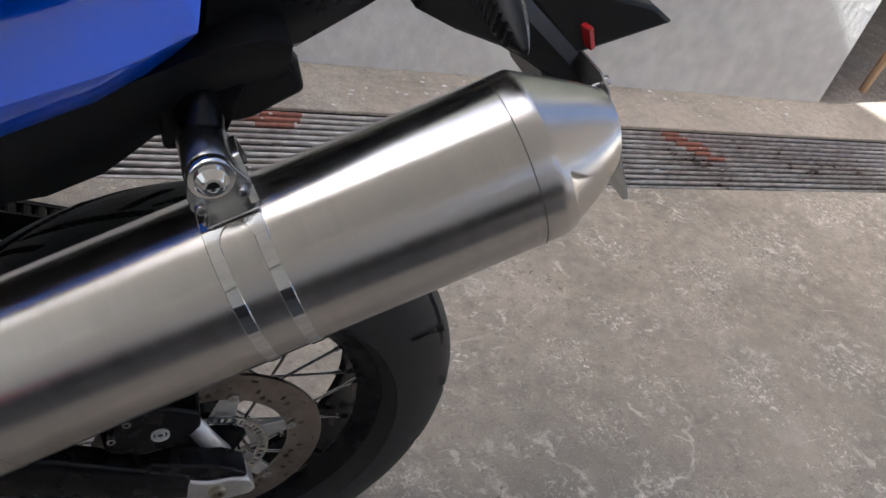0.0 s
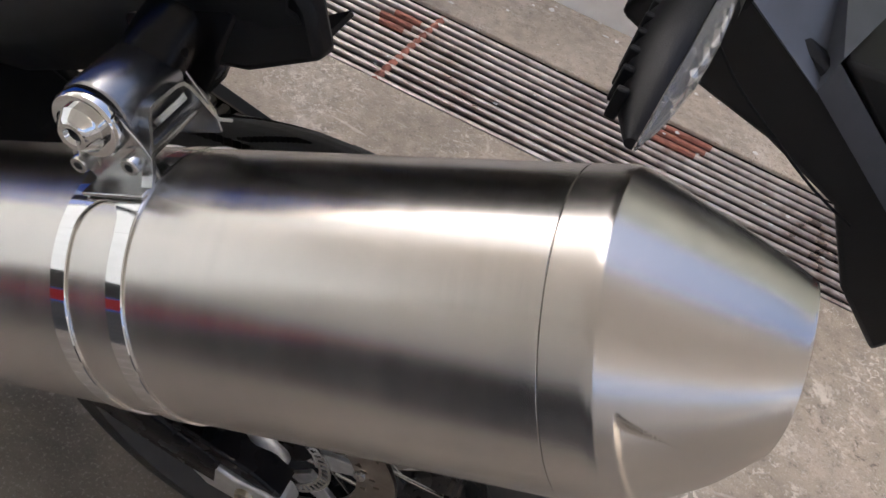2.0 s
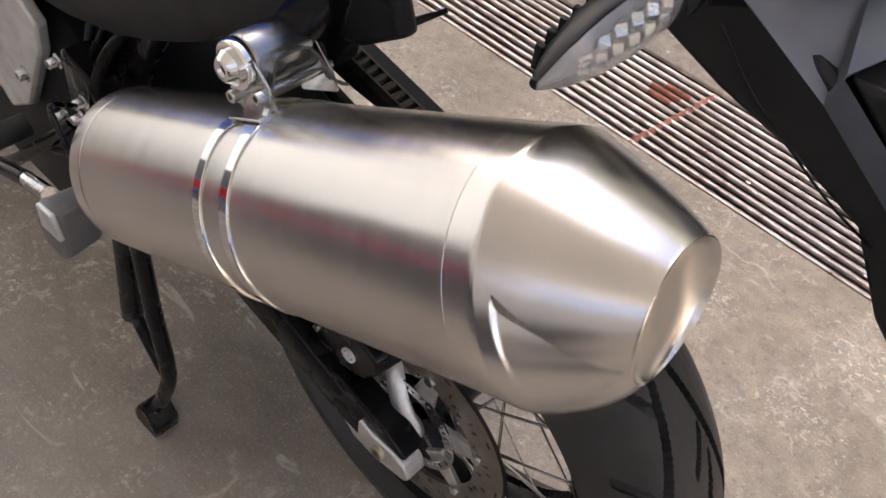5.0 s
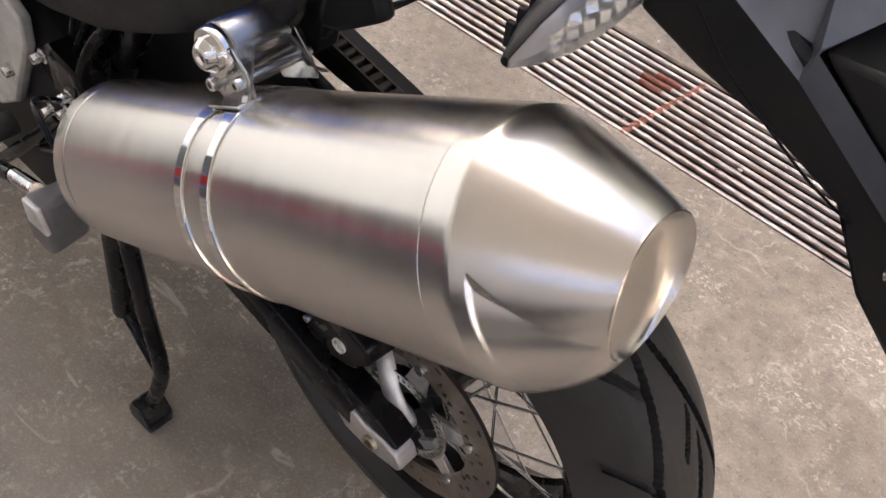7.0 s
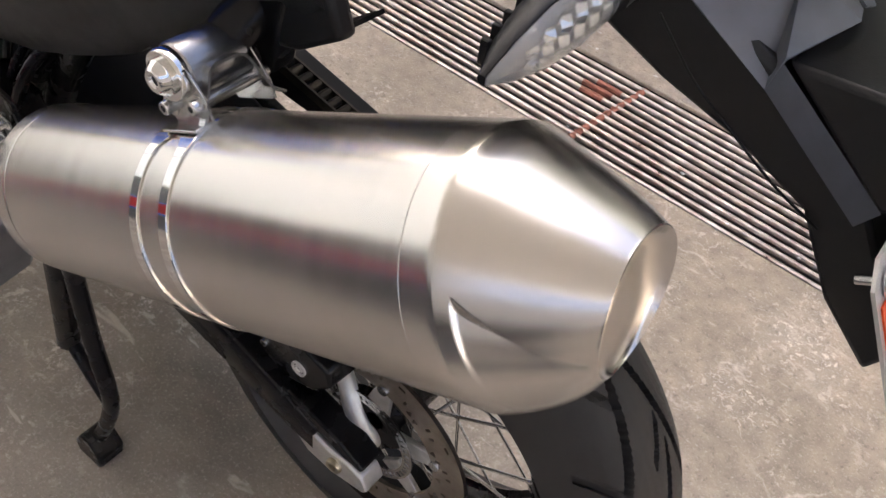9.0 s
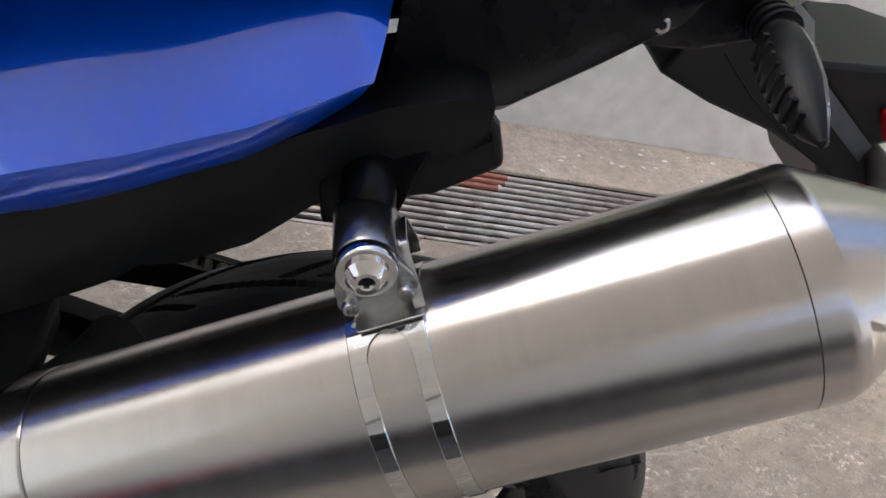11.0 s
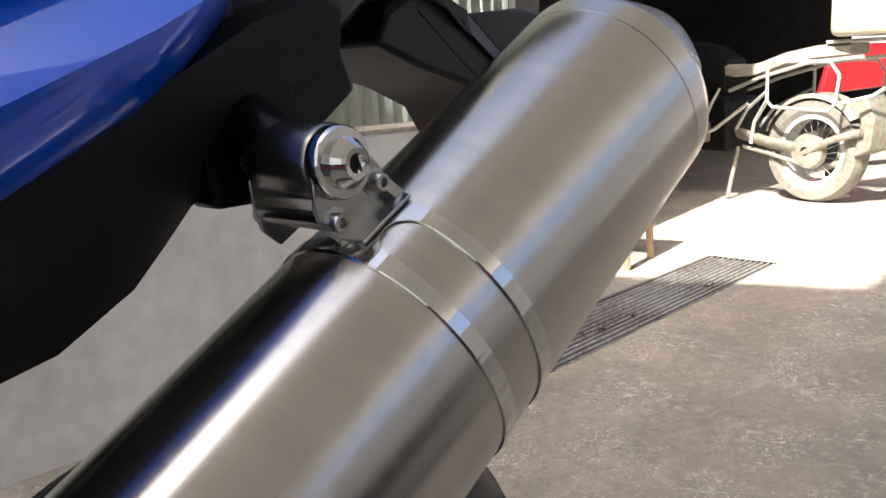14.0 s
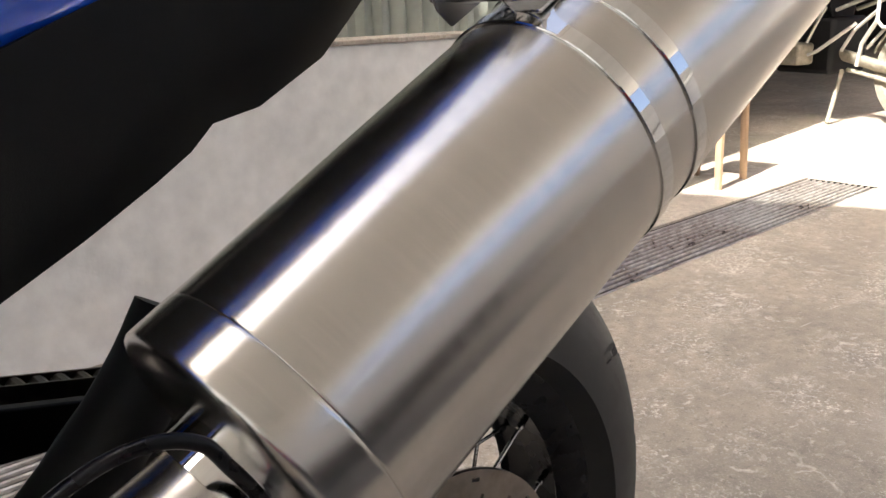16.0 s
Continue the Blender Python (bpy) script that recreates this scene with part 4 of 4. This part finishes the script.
part("footrest", tube([(-0.60, -0.17, 0.40), (-0.60, -0.22, 0.40), (-0.60, -0.28, 0.405)], 0.016, 14), RUBBER, bike, "black rubber footrest")
part("hanger_bolt", hexbolt((-0.56, -0.165, 0.50), (-0.56, -0.175, 0.50), 0.007), ZINC, hanger)
part("brake_pedal", tube([(-0.45, -0.17, 0.50), (-0.52, -0.185, 0.43), (-0.62, -0.20, 0.34), (-0.70, -0.21, 0.30)], 0.009, 12, curve=5, flat=0.7), BLACKS, bike)
bm = slab([(-0.308, 0.508), (-0.272, 0.506), (-0.252, 0.548), (-0.256, 0.586), (-0.285, 0.583), (-0.312, 0.540)], -0.282, -0.240, taper=0.12)
peg = part("passenger_footrest", bm, PEGR, bike, "folded black rubber passenger footrest", bevel=0.006)
part("peg_cap", slab([(-0.288, 0.548), (-0.254, 0.552), (-0.258, 0.583), (-0.284, 0.580)], -0.286, -0.280), ALLOY, peg, bevel=0.002)
part("peg_stem", tube([(-0.29, -0.24, 0.53), (-0.30, -0.18, 0.52), (-0.33, -0.11, 0.52)], 0.012, 12), BLACKS, peg)
bm = tube([(-0.315, -0.19, 0.46), (-0.312, -0.195, 0.31), (-0.302, -0.20, 0.20), (-0.330, -0.205, 0.11), (-0.362, -0.205, 0.045)], 0.0105, 14, curve=5)
stand = part("centre_stand", bm, BLACKS, bike, "black steel stand leg")
part("stand_leg", tube([(-0.345, -0.185, 0.46), (-0.370, -0.19, 0.30), (-0.386, -0.19, 0.235)], 0.015, 12, curve=4), BLACKS, stand)
part("stand_strut", tube([(-0.384, -0.19, 0.242), (-0.345, -0.195, 0.212), (-0.306, -0.20, 0.185)], 0.009, 12, curve=3), BLACKS, stand)
part("stand_foot", slab([(-0.395, 0.0), (-0.345, 0.0), (-0.338, 0.030), (-0.355, 0.062), (-0.375, 0.058), (-0.395, 0.025)], -0.225, -0.185), BLACKS, stand, bevel=0.004)
# pedal, rods, hoses and bolts round the footrest hanger
part("pedal_tip", tube([(-0.40, -0.235, 0.470), (-0.455, -0.235, 0.452)], 0.0085, 14), ZINC, bike, "knurled steel pedal tip")
for k in range(6):
    x = -0.405 - 0.007 * k
    part("pedal_ridge", lathe([(0.007, -0.0012), (0.0096, -0.0012), (0.0096, 0.0012), (0.007, 0.0012)], "x", 14, centre=(x, -0.235, 0.470 - 0.0023 * (k + 1))), ZINC, bike)
part("pedal_rod", tube([(-0.455, -0.235, 0.452), (-0.56, -0.235, 0.405), (-0.66, -0.235, 0.36)], 0.0095, 12, curve=4), BLACKS, bike, "black brake pedal rod")
for p, r in (([(-0.30, -0.09, 0.72), (-0.36, -0.15, 0.64), (-0.385, -0.17, 0.56), (-0.36, -0.175, 0.49)], 0.006), ([(-0.36, -0.09, 0.70), (-0.40, -0.145, 0.62), (-0.41, -0.17, 0.53), (-0.37, -0.18, 0.47)], 0.0045), ([(-0.46, -0.11, 0.63), (-0.42, -0.165, 0.55), (-0.43, -0.18, 0.48), (-0.50, -0.18, 0.43)], 0.005)):
    part("cable", tube(p, r, 10, curve=6), BLACKS, bike, "glossy black rubber cable")
for x, y, z in ((-0.385, -0.178, 0.575), (-0.40, -0.178, 0.545), (-0.425, -0.176, 0.60), (-0.375, -0.178, 0.515), (-0.445, -0.176, 0.52)):
    part("hanger_bolt", hexbolt((x, y, z), (x, y - 0.012, z), 0.0055), ZINC, bike)
part("joint_block", slab([(-0.44, 0.50), (-0.38, 0.49), (-0.36, 0.53), (-0.375, 0.60), (-0.43, 0.61)], -0.172, -0.140), BLACKS, bike, "black cast joint block", bevel=0.004)
# pipe into the front of the muffler, loop of heat guard and dark inner guard
bm = tube([(-0.205, -0.206, 0.625), (-0.255, -0.205, 0.597), (-0.33, -0.18, 0.555), (-0.42, -0.13, 0.52)], 0.029, 24, curve=6)
pipe = part("exhaust_pipe", bm, CONE, bike, "bare steel exhaust link pipe")
part("pipe_clamp", tube([(-0.225, -0.2055, 0.614), (-0.240, -0.2055, 0.606)], 0.033, 24), CHROME, pipe)
part("guard_loop", tube([(-0.236, -0.255, 0.610), (-0.244, -0.255, 0.630), (-0.255, -0.255, 0.648), (-0.264, -0.254, 0.660), (-0.280, -0.250, 0.664), (-0.30, -0.240, 0.655), (-0.33, -0.21, 0.62)], 0.0027, 10, curve=6), BLACKS, bike, "black wire guard loop")
bm = slab([(-0.55, 0.40), (-0.34, 0.44), (-0.30, 0.47), (-0.30, 0.50), (-0.36, 0.53), (-0.55, 0.55)], -0.075, 0.075)
part("inner_mudguard", bm, DEEP, bike, "black plastic inner mudguard", bevel=0.006)
part("frame_hose", tube([(-0.205, -0.118, 0.655), (-0.225, -0.118, 0.625), (-0.26, -0.116, 0.585), (-0.32, -0.11, 0.53)], 0.020, 14, curve=4), DEEP, bike, "thick black hose beside the muffler")
bm = slab([(-1.18, 0.24), (-0.56, 0.22), (-0.46, 0.34), (-0.46, 0.52), (-0.60, 0.66), (-0.95, 0.74), (-1.14, 0.62), (-1.22, 0.40)], -0.15, 0.15)
part("engine_case", bm, DEEP, bike, "dark engine and gearbox cases", bevel=0.03)
rows = []
for x, z, w, h in ((-0.60, 0.93, 0.13, 0.24), (-0.75, 1.0, 0.17, 0.30), (-0.95, 1.05, 0.19, 0.34), (-1.12, 1.0, 0.17, 0.32), (-1.25, 0.93, 0.10, 0.22)):
    rows.append([(x, w * 0.7, z - h), (x, w, z - h * 0.5), (x, w * 0.85, z - 0.04), (x, w * 0.4, z), (x, -w * 0.4, z), (x, -w * 0.85, z - 0.04), (x, -w, z - h * 0.5), (x, -w * 0.7, z - h)])
part("tank", loft(rows, closed=True), BLUE, bike, "blue painted fuel tank")
front = part("front_wheel", lathe([(0.24, -0.03), (0.26, -0.035), (0.26, 0.035), (0.24, 0.03)], "y", 64), BLACKS, bike, "black spoked front wheel rim", m=Matrix.Translation((-1.56, 0, 0.335)))
part("tyre", lathe([(0.255, -0.036), (0.275, -0.048), (0.31, -0.044), (0.332, -0.02), (0.335, 0.0), (0.332, 0.02), (0.31, 0.044), (0.275, 0.048), (0.255, 0.036)], "y", 72), RUBBER, front)
part("hub", lathe([(0.01, -0.05), (0.035, -0.05), (0.03, 0.0), (0.035, 0.05), (0.01, 0.05)], "y", 32), BLACKS, front)
for k in range(20):
    a = 2 * math.pi * k / 20
    part("spoke", tube([(0.03 * math.cos(a + 0.5), 0.03 * (-1) ** k, 0.03 * math.sin(a + 0.5)), (0.245 * math.cos(a), 0, 0.245 * math.sin(a))], 0.002, 6), ZINC, front)
for y in (-0.095, 0.095):
    part("fork_leg", tube([(-1.56, y, 0.335), (-1.27, y, 1.02)], 0.026, 16), BLACKS, bike, "black front fork leg")
part("handlebar", tube([(-1.02, -0.40, 1.12), (-1.14, -0.22, 1.14), (-1.2, 0, 1.06), (-1.14, 0.22, 1.14), (-1.02, 0.40, 1.12)], 0.012, 12, curve=5), BLACKS, bike, "black wide handlebar")

# ---- far motorcycle in the garage entrance ----
FM = Matrix.Translation((5.16, 1.335, 0)) @ pose(0, 0, 0, 0, 0, 75)
far = thing("parked_motorcycle", "dusty touring motorcycle with bare pannier frame, half in sunlight", "motorcycle", m=FM)


def torus_tyre(r, w, bm=None):
    prof = [(r - 0.11, -w * 0.7), (r - 0.07, -w), (r - 0.02, -w * 0.92), (r, -w * 0.4), (r, w * 0.4), (r - 0.02, w * 0.92), (r - 0.07, w), (r - 0.11, w * 0.7)]
    return lathe(prof, "y", 56)


# local x points to its front, y to its left
fw = part("rear_wheel", torus_tyre(0.325, 0.08), DUSTRUB, far, "dusty rear tyre", m=Matrix.Translation((0, 0, 0.325)))
part("rim", lathe([(0.195, -0.06), (0.222, -0.06), (0.222, 0.06), (0.195, 0.06), (0.205, 0.0)], "y", 48), FRAMEW, fw)
for k in range(20):
    a = 2 * math.pi * k / 20
    part("spoke", tube([(0.05 * math.cos(a + 0.5), 0.04, 0.05 * math.sin(a + 0.5)), (0.2 * math.cos(a), 0.0, 0.2 * math.sin(a))], 0.003, 6), ZINC, fw)
part("brake_disc", drilled_ring(0.10, 0.135, -0.075, -0.07, [(k * 30, 0.118, 0.005) for k in range(12)]), DUST, fw)
part("final_drive", lathe([(0.02, 0.05), (0.10, 0.05), (0.115, 0.07), (0.105, 0.11), (0.05, 0.13), (0.02, 0.13)], "y", 32, centre=(0, 0, 0.325)), DUST, far, "dusty cast final drive housing")
# solid black disc: the hollow hub's shade is only its colour
part("hub_hole_shade", lathe([(0.001, 0.132), (0.028, 0.132), (0.028, 0.11), (0.001, 0.11)], "y", 24, centre=(0, 0, 0.325)), DEEP, far)
part("swingarm", tube([(0.05, 0.09, 0.33), (0.30, 0.09, 0.37), (0.55, 0.06, 0.42)], 0.05, 14, flat=0.6), DUST, far)
part("torque_arm", tube([(0.02, 0.10, 0.24), (0.30, 0.10, 0.30), (0.5, 0.07, 0.33)], 0.014, 10), DUST, far)
rows = []
for k in range(13):
    a = radians(20 + 125 * k / 12)
    rows.append([((0.355 + dz) * math.cos(a), y, 0.325 + (0.355 + dz) * math.sin(a)) for y, dz in ((-0.09, -0.03), (-0.06, 0), (0.06, 0), (0.09, -0.03))])
part("rear_mudguard", loft(rows, thick=0.004), DUST, far)
part("mudguard_flap", slab([(-0.30, 0.30), (-0.40, 0.34), (-0.42, 0.52), (-0.36, 0.66), (-0.30, 0.64), (-0.335, 0.50)], -0.10, 0.10), DUST, far, bevel=0.01)
part("flap_stay", tube([(0.02, 0.115, 0.31), (-0.18, 0.13, 0.40), (-0.36, 0.12, 0.45)], 0.022, 12, curve=4), DUST, far)
# pannier frame
for y in (0.24, -0.24):
    part("pannier_frame", tube([(-0.28, y, 0.78), (-0.26, y, 0.62), (-0.22, y, 0.58), (0.16, y, 0.60), (0.20, y, 0.64), (0.20, y, 0.84), (0.16, y, 0.88), (-0.22, y, 0.86), (-0.28, y, 0.78)], 0.011, 10), FRAMEW, far, "bare white-lit pannier frame")
    part("frame_stay", tube([(0.20, y, 0.70), (0.42, y * 0.6, 0.58), (0.52, y * 0.5, 0.45)], 0.011, 10), FRAMEW, far)
    part("frame_stay", tube([(0.20, y, 0.64), (0.36, y * 0.6, 0.50), (0.40, y * 0.5, 0.36)], 0.013, 10), FRAMEW, far)
    part("frame_stay", tube([(-0.28, y, 0.62), (-0.44, y * 0.7, 0.66), (-0.48, y * 0.5, 0.70)], 0.011, 10), FRAMEW, far)
    part("subframe_tube", tube([(-0.35, y * 0.5, 0.88), (0.0, y * 0.55, 0.86), (0.35, y * 0.5, 0.78), (0.6, y * 0.4, 0.70)], 0.013, 10), FRAMEW, far)
rows = []
for x, z, w in ((-0.25, 0.97, 0.10), (-0.05, 0.96, 0.15), (0.15, 0.93, 0.16), (0.35, 0.875, 0.15), (0.55, 0.86, 0.12), (0.70, 0.89, 0.10)):
    rows.append([(x, w, z - 0.07), (x, w, z - 0.02), (x, w * 0.8, z), (x, -w * 0.8, z), (x, -w, z - 0.02), (x, -w, z - 0.07)])
part("seat", loft(rows, closed=True), SEATM, far, "dusty grey seat")
part("luggage_rack", box(-0.45, -0.12, -0.14, 0.14, 0.965, 0.985), FRAMEW, far, bevel=0.004)
part("top_case", box(-0.62, -0.18, -0.22, 0.22, 1.0, 1.30), CREAM, far, "cream plastic top case", bevel=0.04)
rows = []
for x, z, w in ((0.62, 0.90, 0.12), (0.8, 1.0, 0.17), (1.0, 1.04, 0.18), (1.2, 0.98, 0.14)):
    rows.append([(x, w * 0.8, z - 0.25), (x, w, z - 0.15), (x, w * 0.8, z), (x, -w * 0.8, z), (x, -w, z - 0.15), (x, -w * 0.8, z - 0.25)])
# tank and engine in matt black: the garage shade is in the colour
part("tank", loft(rows, closed=True), DEEP, far, "tank with the garage shade put into its black colour", bevel=0.01)
part("engine", box(0.55, 1.0, -0.17, 0.17, 0.30, 0.66), DEEP, far, "engine block with the garage shade put into its black colour", bevel=0.03)
part("cylinder_head", box(0.68, 0.90, 0.17, 0.32, 0.36, 0.50), DUST, far, bevel=0.02)
part("crash_bar", tube([(0.40, 0.16, 0.62), (0.62, 0.22, 0.45), (0.74, 0.24, 0.40), (0.80, 0.22, 0.52), (0.80, 0.20, 0.66)], 0.012, 10), FRAMEW, far, "bent steel crash bar")
part("crash_bar", tube([(0.74, 0.24, 0.40), (0.66, 0.20, 0.62), (0.62, 0.17, 0.72)], 0.010, 10), FRAMEW, far)
part("frame_boss", lathe([(0.002, 0.23), (0.03, 0.23), (0.034, 0.245), (0.03, 0.26), (0.002, 0.26)], "y", 24, centre=(0.74, 0, 0.40)), DUST, far)
part("front_wheel", torus_tyre(0.33, 0.06), DUSTRUB, far, m=Matrix.Translation((1.55, 0, 0.33)))
part("fork", tube([(1.52, 0.08, 0.33), (1.30, 0.08, 0.95)], 0.025, 12), DUST, far)
part("fork", tube([(1.52, -0.08, 0.33), (1.30, -0.08, 0.95)], 0.025, 12), DUST, far)
part("side_stand", tube([(0.5, 0.12, 0.33), (0.45, 0.28, 0.012)], 0.014, 10), DUST, far)
# a red motorcycle deeper in the garage, its tank panel seen behind
red = thing("red_panel_stand", "red painted fairing panel leaning on a dark rack in the garage", "panel", m=pose(6.75, 1.42, 0, 0, 0, -35))
part("panel", slab([(-0.55, 0.62), (0.6, 0.70), (0.6, 1.10), (0.1, 1.12), (-0.45, 0.95)], -0.03, 0.03), REDPAINT, red, "glossy red panel", bevel=0.02)
part("panel_marks", box(-0.30, 0.30, -0.036, -0.031, 0.985, 1.06), WHITEP, red, smooth=False)
for x in (-0.4, 0.45):
    part("rack_leg", box(x - 0.03, x + 0.03, -0.03, 0.03, 0, 0.75), DEEP, red, smooth=False)

# stool by the wall end
stool = thing("stool", "wooden-legged stool with blue plastic seat in the sun", "stool", m=pose(2.98, 1.47, 0, 0, 0, 8))
part("seat", box(-0.15, 0.15, -0.12, 0.12, 0.39, 0.43), BLUEPL, stool, "blue plastic seat", bevel=0.012)
for x in (-0.13, 0.13):
    for y in (-0.10, 0.10):
        part("leg", tube([(x * 1.1, y * 1.1, 0), (x, y, 0.395)], 0.017, 8, r1=0.020), WOODL, stool)
# low steel bench at the right of the far motorcycle
bench = thing("steel_trestle", "small pale steel trestle standing in the sunlit entrance", "trestle", m=pose(4.98, 0.74, 0, 0, 0, -25))
part("top_bar", box(-0.05, 0.45, -0.03, 0.03, 0.36, 0.40), FRAMEW, bench, smooth=False)
for x in (0.0, 0.4):
    part("leg", box(x - 0.02, x + 0.02, -0.02, 0.02, 0, 0.36), FRAMEW, bench, smooth=False)

# ---- drain grating: long bars over cross bars ----
grate = thing("drain_grating", "rusty steel bar grating over the floor drain with red primer patches", "grating")
NB = 12
pitch = (GY1 - GY0) / NB
for k in range(NB):
    y = GY0 + (k + 0.5) * pitch
    bm = bmesh.new()
    n = 60
    rings = []
    for i in range(n + 1):
        x = GX0 + 0.005 + (GX1 - GX0 - 0.01) * i / n
        dy, dz = 0.0009 * noise.noise((x * 2.1, k * 3.7, 0)), 0.0012 * noise.noise((x * 1.7, k * 5.1, 4))
        rings.append([bm.verts.new((x, y + dy + 0.0068 * math.cos(q), -0.0078 + dz + 0.0072 * math.sin(q))) for q in (2 * math.pi * j / 8 for j in range(8))])
    grid_faces(bm, rings)
    part("grate_bar", bm, RUST, grate)
for x in [-2.7, -2.1, -1.5, -0.9, 0.33, 1.0, 1.68, 2.3, 2.9]:
    part("cross_bar", box(x - 0.007, x + 0.007, GY0, GY1, -0.030, -0.016), RUST, grate, "rusty cross bar", smooth=False)
bm = bmesh.new()
rings = []
for i in range(41):
    y = GY0 + (GY1 - GY0) * i / 40
    h = 0.0035 + 0.0025 * math.cos(2 * math.pi * (y - GY0) / pitch + math.pi)
    w = 0.009 + 0.003 * noise.noise((y * 60, 1.3, 0))
    rings.append([bm.verts.new((-0.29 + w * math.cos(q) + 0.10 * (y - GY0), y, -0.006 + h * math.sin(q))) for q in (2 * math.pi * j / 8 for j in range(8))])
grid_faces(bm, rings)
part("weld_bar", bm, REDRUST, grate, "rust-red welded cross bar")
# bars daubed with red primer
for k, x0, x1 in ((7, -0.37, -0.31), (8, -0.38, -0.30), (9, -0.355, -0.29), (9, 0.28, 0.38), (10, 0.26, 0.40), (11, 0.30, 0.41), (7, 1.64, 1.70), (8, 1.62, 1.71), (9, 1.60, 1.70), (10, 1.57, 1.66), (11, 1.57, 1.64), (6, 1.67, 1.74)):
    y = GY0 + (k + 0.5) * pitch
    part("primer_daub", tube([(x0, y, -0.0076), ((x0 + x1) / 2, y, -0.0072), (x1, y, -0.0076)], 0.0079, 8), REDRUST, grate)

# ---- small things ----
random.seed(5)
bm = bmesh.new()
for k in range(150):
    if k < 95:
        x, y, z, r = random.uniform(-0.6, 2.4), 1.19 + 0.235 * random.random() ** 0.6, 0.0066, random.uniform(0.002, 0.009)
    else:
        x, y, z, r = random.uniform(-0.4, 2.9), random.uniform(GY0, GY1), 0.0012, random.uniform(0.002, 0.006)
    n = random.randint(5, 8)
    a0 = random.random() * 6
    el = random.uniform(0.5, 1.0)
    vs = [bm.verts.new((x + r * random.uniform(0.6, 1.3) * math.cos(a0 + 6.283 * i / n), y + el * r * random.uniform(0.6, 1.3) * math.sin(a0 + 6.283 * i / n), z)) for i in range(n)]
    bm.faces.new(vs)
bmesh.ops.recalc_face_normals(bm, faces=bm.faces)
bmesh.ops.solidify(bm, geom=bm.faces[:], thickness=0.0008)
tagged(part("paint_flecks", bm, WHITEP, smooth=False), "dried white paint flecks on strip and grating", "paint flecks", kind="stuff")

# unseen stand-in for the unknown thing mirrored as a red streak in the muffler
beam = thing("red_stand_in", "unseen red board with blue edges, added as stand-in for the muffler's red streak", "barrier")
A0, A1 = Vector((-2.45, -1.20, 0.13)), Vector((-0.80, -1.68, 0.60))
along = (A1 - A0).normalized()
side = Vector((0, 0, 1)).cross(along).normalized()
RM = Matrix((along, side, along.cross(side))).transposed().to_4x4()
RM.translation = (A0 + A1) / 2
L = (A1 - A0).length / 2
part("board", box(-L, L, -0.02, 0.02, -0.095, 0.085), REDPAINT, beam, "glossy red board", m=RM, bevel=0.004)
for z0, z1 in ((-0.125, -0.096), (0.086, 0.104)):
    part("edge_strip", box(-L, L, -0.018, 0.018, z0, z1), BLUEPL, beam, "blue edge strip", m=RM, bevel=0.003)
for x in (-L + 0.08, L - 0.08):
    p = RM @ Vector((x, 0, -0.12))
    part("stand_leg", tube([(p.x, p.y, 0), p], 0.018, 12), DEEP, beam)
